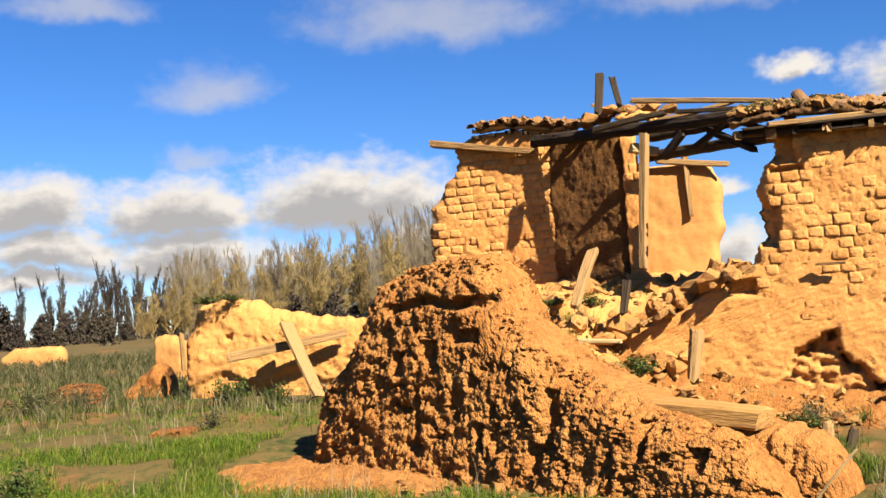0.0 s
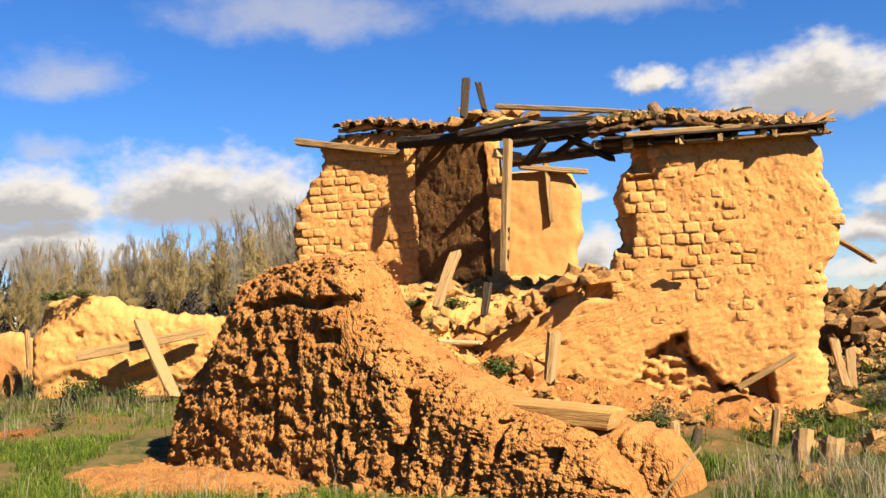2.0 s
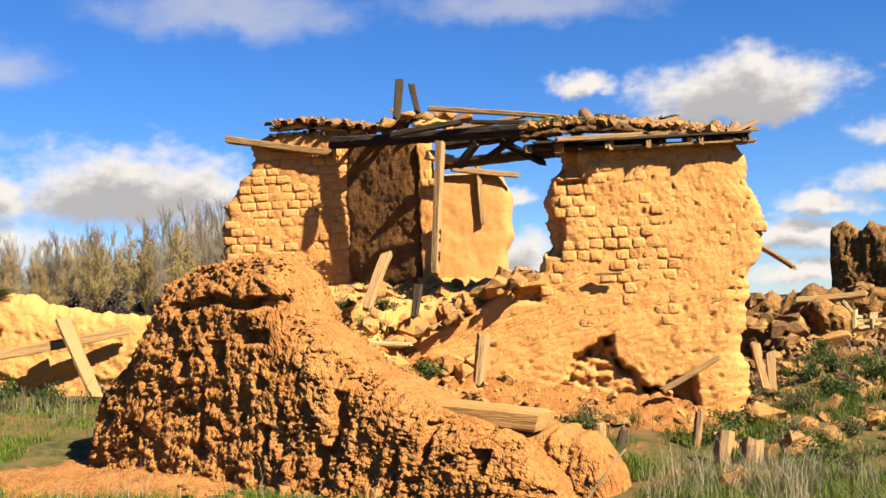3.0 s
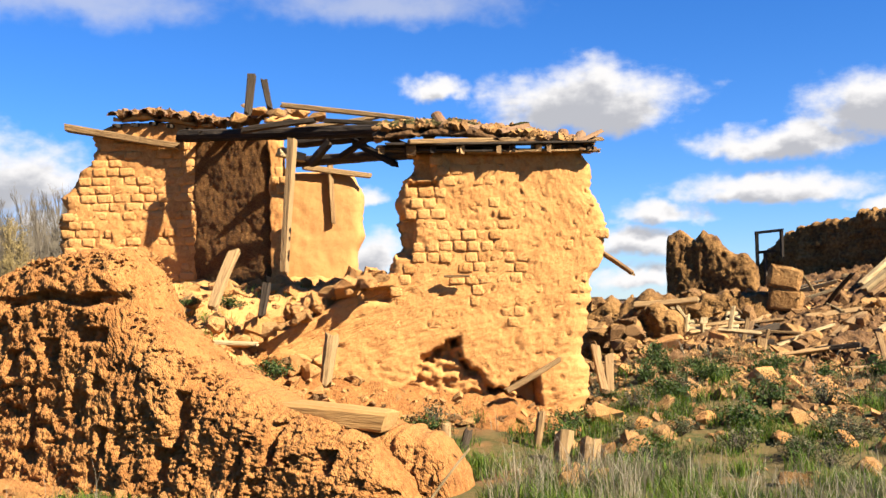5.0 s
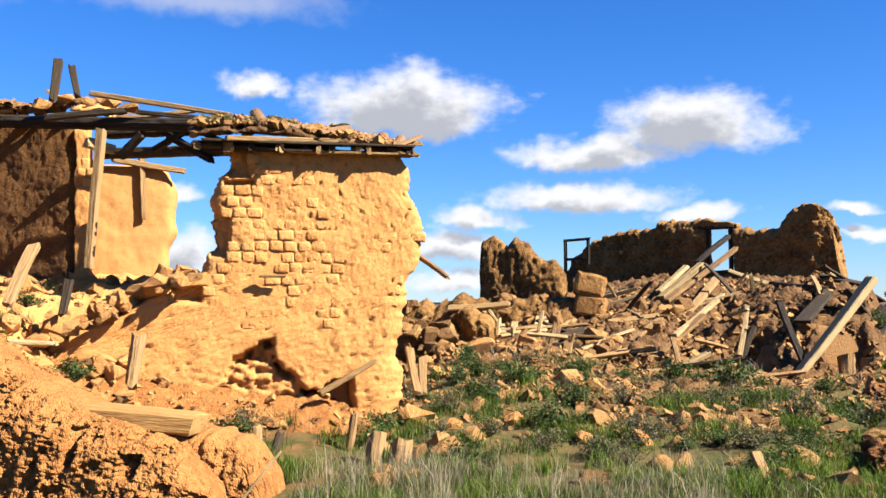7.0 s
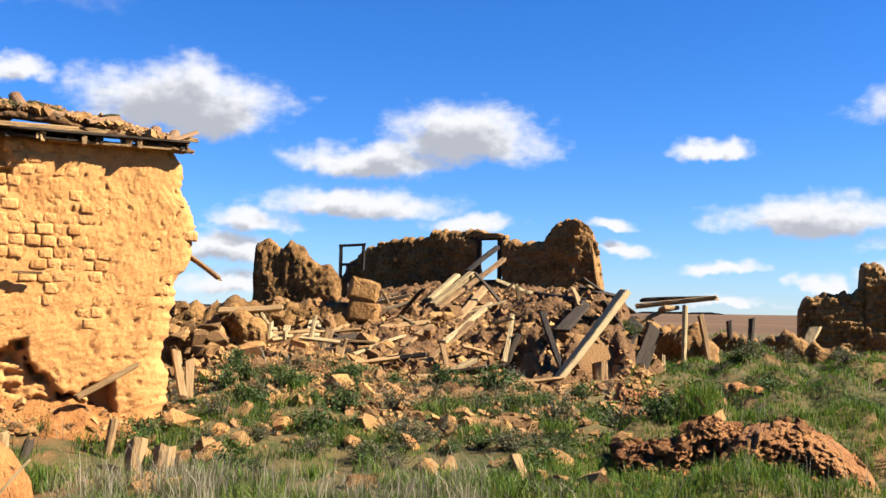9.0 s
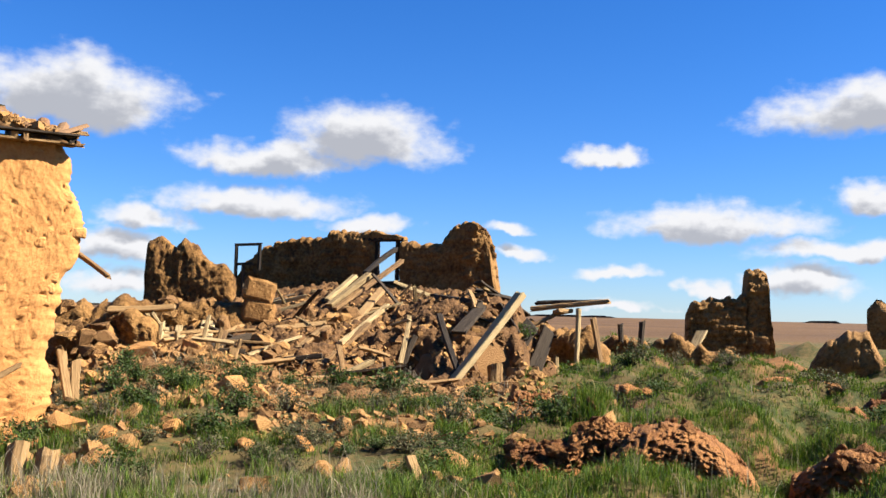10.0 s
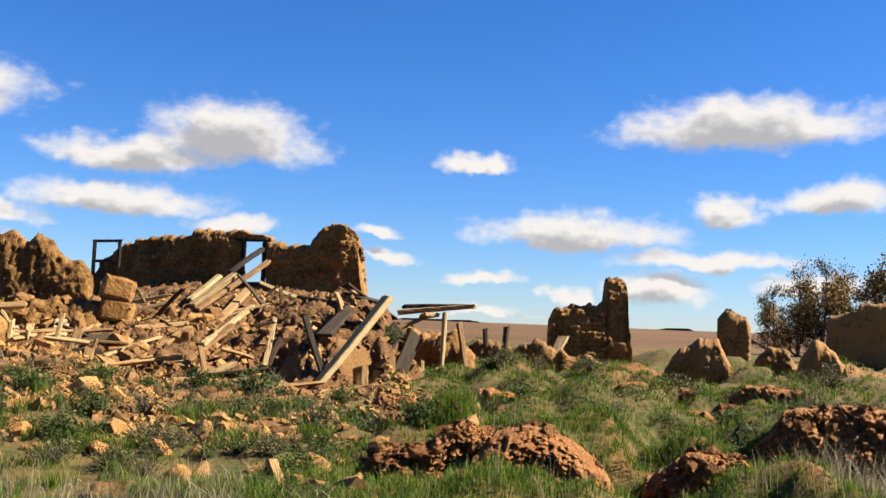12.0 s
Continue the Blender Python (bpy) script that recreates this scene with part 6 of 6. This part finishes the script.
def shrub(az, d, z, r, h, kinds, k, label):
    ob = new("weed_bush")
    x, y = d * math.sin(radians(az)), d * math.cos(radians(az))
    low = open_ground(x, y)[1] or ground_z(x, y)
    ob.matrix_basis = Matrix.Translation((x, y, low if z is None else z)) @ Matrix.Rotation(k * 1.7, 4, "Z")
    tagged(ob, label, "bush", "weed bushes")
    for name, me in zip(("stem", "foliage"), kinds[k % len(kinds)]):
        part(name, me, ob, Matrix.Diagonal((r, r, h, 1)))


for i, (az, d, z, r, h) in enumerate(((32.6, 13.2, None, 0.30, 0.30), (38.5, 12.6, None, 0.34, 0.34), (27.9, 10.3, None, 0.26, 0.26), (44.6, 13.6, None, 0.42, 0.36), (47.5, 13.4, None, 0.5, 0.36),
                                      (35.2, 12.0, None, 0.26, 0.24), (10.8, 9.6, 0.72, 0.30, 0.22), (8.3, 11.0, 1.40, 0.26, 0.18), (-12.7, 15.6, None, 0.42, 0.5), (-9.9, 15.0, None, 0.25, 0.35),
                                      (-23.8, 9.2, None, 0.35, 0.32), (53.0, 12.2, None, 0.4, 0.34), (15.4, 10.2, None, 0.30, 0.26), (-13.6, 16.7, 1.82, 0.40, 0.16), (-12.2, 16.7, 1.85, 0.35, 0.14), (4.4, 10.7, 1.22, 0.26, 0.12), (3.3, 11.4, 1.38, 0.24, 0.10), (6.2, 11.6, 1.45, 0.24, 0.10), (17.0, 10.3, None, 0.30, 0.22), (19.6, 10.25, None, 0.26, 0.18))):
    shrub(az, d, z, r, h, shrub_kinds, i, "low dark green leafy weed in the grass")
for i, (az, d, r, h) in enumerate(((61.5, 16.0, 0.5, 0.42), (63.5, 16.4, 0.4, 0.3), (34.0, 11.2, 0.3, 0.3), (41.5, 11.4, 0.4, 0.36), (50.8, 11.0, 0.5, 0.42), (13.5, 9.9, 0.3, 0.3), (20.0, 10.4, 0.3, 0.3), (-20.5, 18.0, 0.6, 0.4), (-23.0, 17.0, 0.7, 0.45), (-13.6, 12.6, 0.35, 0.3), (78.5, 13.0, 0.5, 0.4), (46.5, 11.8, 0.35, 0.3), (57.5, 12.4, 0.4, 0.26), (60.0, 14.0, 0.35, 0.25), (65.0, 12.0, 0.35, 0.22), (69.0, 13.2, 0.45, 0.28), (71.5, 16.0, 0.5, 0.3), (76.0, 11.6, 0.4, 0.28), (79.5, 15.5, 0.5, 0.35), (55.0, 10.2, 0.4, 0.3), (48.5, 9.4, 0.3, 0.24), (43.0, 9.8, 0.3, 0.25), (31.0, 9.6, 0.3, 0.26), (37.0, 9.4, 0.35, 0.28), (66.5, 18.0, 0.5, 0.3))):
    shrub(az, d, None, r, h, grey_kinds, i, "dry grey-green brushy weed in the grass")


def twig_tree(seed, height, spread, trunk_r, mat, levels=4, upright=0.5, leaf=None, twigs=5):
    """A leafless tree: a tapered trunk, limbs that fork again and again, fine twigs, perhaps some leaves."""
    rnd = random.Random(seed)
    tv, tf, cv, cf, leaves = [], [], [], [], []

    def rod(v, f, p, q, r0, r1):
        axis = (q - p).normalized()
        a = axis.orthogonal().normalized()
        b = axis.cross(a)
        base = len(v)
        for at, r in ((p, r0), (q, r1)):
            for i in range(3):
                t = 2.094 * i
                v.append(at + a * (r * math.cos(t)) + b * (r * math.sin(t)))
        for i in range(3):
            j = (i + 1) % 3
            f.append((base + i, base + j, base + 3 + j, base + 3 + i))

    def grow(p, way, length, r, level):
        q = p + way * length
        rod(*((tv, tf) if level < 1 else (cv, cf)), p, q, r, r * 0.65)
        if level >= levels:
            leaves.append(q)
            return
        for _ in range(rnd.randint(twigs - 2, twigs)):
            k = rnd.uniform(0.35, 1.0)
            side = Vector((rnd.gauss(0, 1), rnd.gauss(0, 1), rnd.gauss(0, 0.5))).normalized()
            turn = (way * (0.6 + upright) + side * spread + Vector((0, 0, upright * 0.5))).normalized()
            grow(p + way * length * k, turn, length * rnd.uniform(0.45, 0.72), r * 0.5, level + 1)

    stages = 4
    p, way = Vector((0, 0, -0.1)), Vector((0, 0, 1))
    for i in range(stages):
        q = p + way * height * 0.20
        r0, r1 = trunk_r * (1 - i / (stages + 1)), trunk_r * (1 - (i + 1) / (stages + 1))
        rod(tv, tf, p, q, r0, r1)
        if i or height >= 3:
            for _ in range(6):
                side = Vector((rnd.gauss(0, 1), rnd.gauss(0, 1), 0)).normalized()
                grow(p.lerp(q, rnd.random()), (side * spread + Vector((0, 0, 0.4 + upright))).normalized(), height * 0.22 * (1.15 - 0.15 * i), r1 * 0.5, 1)
        p, way = q, (way + Vector((rnd.gauss(0, 0.07), rnd.gauss(0, 0.07), 0))).normalized()
    grow(p, way, height * 0.22, trunk_r * 0.25, 1)
    made = [("trunk", mesh_of("trunk", tv, tf, BARK)), ("crown", mesh_of("crown", cv, cf, mat))]
    if leaf is not None:
        lv, lf = [], []
        for q in leaves:
            if rnd.random() < leaf[1]:
                for _ in range(3):
                    at = q + Vector((rnd.gauss(0, 0.12), rnd.gauss(0, 0.12), rnd.gauss(0, 0.12)))
                    turn = Euler((rnd.uniform(-1.5, 1.5), rnd.uniform(-1.5, 1.5), rnd.uniform(0, 6))).to_matrix()
                    s = leaf[2]
                    b = len(lv)
                    lv += [at + turn @ Vector(c) for c in ((-s, 0, 0), (0, -0.6 * s, 0), (s, 0, 0), (0, 0.6 * s, 0))]
                    lf.append((b, b + 1, b + 2, b + 3))
        made.append(("leaves", mesh_of("leaves", lv, lf, leaf[0])))
    return made


def plant(name, kind, az, d, z, scale, turn, label, group):
    ob = new(name)
    ob.matrix_basis = Matrix.Translation(spot(az, d, z)) @ Matrix.Rotation(turn, 4, "Z")
    tagged(ob, label, "tree", group)
    for n, me in kind:
        part(n, me, ob, Matrix.Diagonal((scale, scale, scale, 1)))


rnd = random.Random(5)
poplars = [twig_tree(200 + i, 12.0, 0.34, 0.26, TWIG_DARK, 3, 1.3, (TWIG_DARK, 0.6, 0.10), 7) for i in range(3)]
greys = [twig_tree(210 + i, 11.0, 0.5, 0.20, TWIG_GREY, 4, 0.9, None, 6) for i in range(3)]
ochres = [twig_tree(220 + i, 9.0, 0.6, 0.18, TWIG_OCHRE, 4, 0.7, (TWIG_OCHRE, 0.35, 0.08), 6) for i in range(2)]
for az, top in ((-24.4, 0.040), (-23.6, 0.030), (-23.3, 0.048), (-21.9, 0.052), (-21.3, 0.054), (-20.6, 0.040), (-20.1, 0.045), (-19.6, 0.050), (-19.1, 0.058), (-18.7, 0.062), (-18.4, 0.055), (-18.0, 0.060),
                (-17.6, 0.050), (-17.2, 0.056), (-16.9, 0.048), (-16.5, 0.052), (-16.1, 0.046), (-15.8, 0.050), (-19.9, 0.035), (-18.9, 0.04), (-17.4, 0.04), (-16.3, 0.04)):
    d = rnd.uniform(185, 215)
    plant("poplar", rnd.choice(poplars), az, d, 0.5, (top * d + 0.9) / 11.5, rnd.uniform(0, 6), "bare dark poplar in a distant row", "distant poplars")
for i in range(120):
    az = rnd.uniform(-15.5, 1.5)
    top = lerp([(-15.5, 0.058), (-12, 0.062), (-8, 0.066), (-5, 0.074), (-1.5, 0.086), (1.5, 0.09)], az)[0] * rnd.uniform(0.82, 1.0)
    d = rnd.uniform(125, 165)
    plant("bare_tree", rnd.choice(greys), az, d, 0.5, (top * d + 0.9) / 9.6, rnd.uniform(0, 6), "leafless grey tree of a distant wood", "distant wood")
for i, (az, top) in enumerate(((-15.6, 0.036), (-14.4, 0.040), (-13.2, 0.042), (-16.6, 0.028), (-12.0, 0.045), (-10.2, 0.042), (-7.4, 0.062), (-4.9, 0.06), (-8.8, 0.05), (-6.2, 0.055), (-17.2, 0.02), (-3.0, 0.065), (-14.9, 0.03))):
    d = rnd.uniform(95, 120)
    plant("willow", ochres[i % 2], az, d, 0.5, (top * d + 0.9) / 7.6, rnd.uniform(0, 6), "ochre autumn willow before a distant wood", "distant willows")
scrub = [twig_tree(240 + i, 3.0, 1.2, 0.10, TWIG_DARK if i else TWIG_GREY, 3, 0.2, (TWIG_DARK, 0.9, 0.14), 6) for i in range(2)]
for i in range(46):
    az = -25.5 + 26 * i / 46
    plant("scrub", scrub[0 if i % 4 == 0 else 1], az + rnd.uniform(-0.3, 0.3), rnd.uniform(85, 175), 0.45, rnd.uniform(0.8, 1.5), rnd.uniform(0, 6), "dark scrub at the foot of a distant wood", "distant scrub")
east = [twig_tree(230 + i, 3.6, 0.9, 0.11, TWIG_DARK, 4, 0.35, (OCHRE_LEAF, 0.5, 0.05), 6) for i in range(2)]
for az, d, top, k in ((76.6, 40, 0.030, 0), (77.8, 42, 0.046, 1), (79.0, 41, 0.050, 0), (80.3, 44, 0.044, 1), (82.3, 43, 0.066, 0), (84.0, 46, 0.06, 1), (86, 45, 0.05, 0)):
    plant("thorn_tree", east[k], az, d, 0.45, (top * d + 0.95) / 3.1, 1.3 * az, "half-bare autumn tree behind a ruined wall", "trees behind the ruins")
# a thin line of far trees on the horizon
verts, faces = [], []
for i in range(700):
    az, d = rnd.uniform(30, 100), rnd.uniform(1500, 1700)
    if fbm(az * 0.35, 0.5, 9.0, 3) < 0.05:
        continue
    c, w, h = spot(az, d, 0.3), rnd.uniform(10, 30), rnd.uniform(2, 4)
    b = len(verts)
    side = Vector((math.cos(radians(az)), -math.sin(radians(az)), 0)) * w
    verts += [c - side, c + side, c + side * 0.6 + Vector((0, 0, h)), c - side * 0.5 + Vector((0, 0, h * 0.9)), c + Vector((0, 6, h * 0.7))]
    faces += [(b, b + 1, b + 2, b + 3), (b + 1, b + 4, b + 2), (b, b + 3, b + 4)]
tagged(new("tree_line", mesh_of("tree_line", verts, faces, TWIG_DARK)), "thin dark line of trees on the horizon", "trees", kind="stuff")

# stones and clods lying in the grass
stones = [clod_mesh("stone", 60 + i, CLOD, (1, 0.75, 0.6), 0.45, 2, 0.35) for i in range(6)]
for i in range(520):
    az, d = rnd.uniform(24, 60), rnd.uniform(7.4, 14.6)
    x, y = d * math.sin(radians(az)), d * math.cos(radians(az))
    if open_ground(x, y)[0] < 0.3 or fbm(x * 0.9, y * 0.9, 3.3, 3) < -0.05:
        continue
    r = 0.03 + 0.16 * rnd.random() ** 3
    thing("stone", stones[i % 6], Matrix.Translation((x, y, open_ground(x, y)[1] - 0.3 * r)) @ Euler((rnd.gauss(0, 0.3), rnd.gauss(0, 0.3), rnd.uniform(0, 6))).to_matrix().to_4x4() @ Matrix.Diagonal((r, r, r, 1)),
          "loose lump of adobe lying in the grass", "stone", "loose lumps in the grass")

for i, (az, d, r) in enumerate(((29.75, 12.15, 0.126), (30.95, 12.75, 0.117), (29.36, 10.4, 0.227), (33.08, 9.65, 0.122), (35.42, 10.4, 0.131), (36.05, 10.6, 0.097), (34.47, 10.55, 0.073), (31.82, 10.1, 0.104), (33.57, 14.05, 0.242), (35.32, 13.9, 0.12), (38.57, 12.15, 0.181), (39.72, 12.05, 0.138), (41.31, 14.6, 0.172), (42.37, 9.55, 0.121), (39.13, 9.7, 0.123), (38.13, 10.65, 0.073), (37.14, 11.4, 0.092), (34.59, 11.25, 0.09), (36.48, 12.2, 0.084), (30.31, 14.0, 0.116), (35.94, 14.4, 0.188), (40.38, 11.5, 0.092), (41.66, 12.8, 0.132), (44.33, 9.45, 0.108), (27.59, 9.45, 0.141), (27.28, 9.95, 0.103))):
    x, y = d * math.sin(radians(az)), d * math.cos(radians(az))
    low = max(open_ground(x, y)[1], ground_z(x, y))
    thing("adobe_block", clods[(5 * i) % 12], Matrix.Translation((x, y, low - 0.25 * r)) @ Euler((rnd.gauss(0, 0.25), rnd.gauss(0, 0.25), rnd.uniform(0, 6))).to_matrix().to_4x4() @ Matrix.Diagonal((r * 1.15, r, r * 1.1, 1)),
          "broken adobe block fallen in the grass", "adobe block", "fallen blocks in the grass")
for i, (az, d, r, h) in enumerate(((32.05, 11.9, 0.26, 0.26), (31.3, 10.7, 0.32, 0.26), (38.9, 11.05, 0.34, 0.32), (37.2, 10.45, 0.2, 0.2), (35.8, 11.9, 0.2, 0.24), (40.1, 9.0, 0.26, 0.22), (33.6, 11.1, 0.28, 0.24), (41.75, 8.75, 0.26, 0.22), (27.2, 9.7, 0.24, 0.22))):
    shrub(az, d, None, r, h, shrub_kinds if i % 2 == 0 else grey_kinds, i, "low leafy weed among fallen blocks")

# tussocks and weeds between the fallen blocks
weed = random.Random(812)
for i in range(70):
    az, d = weed.uniform(28.5, 57), weed.uniform(8.6, 13.8)
    r = weed.uniform(0.14, 0.34)
    shrub(az, d, None, r, r * weed.uniform(0.6, 0.95), shrub_kinds if weed.random() < 0.55 else grey_kinds, i, "low dark weed growing among fallen blocks")
for i in range(60):
    az, d = weed.uniform(54, 84), weed.uniform(9.5, 18.5)
    r = weed.uniform(0.15, 0.42)
    shrub(az, d, None, r, r * weed.uniform(0.5, 0.8), shrub_kinds if weed.random() < 0.6 else grey_kinds, i, "low dark weed on a grassy hummock")
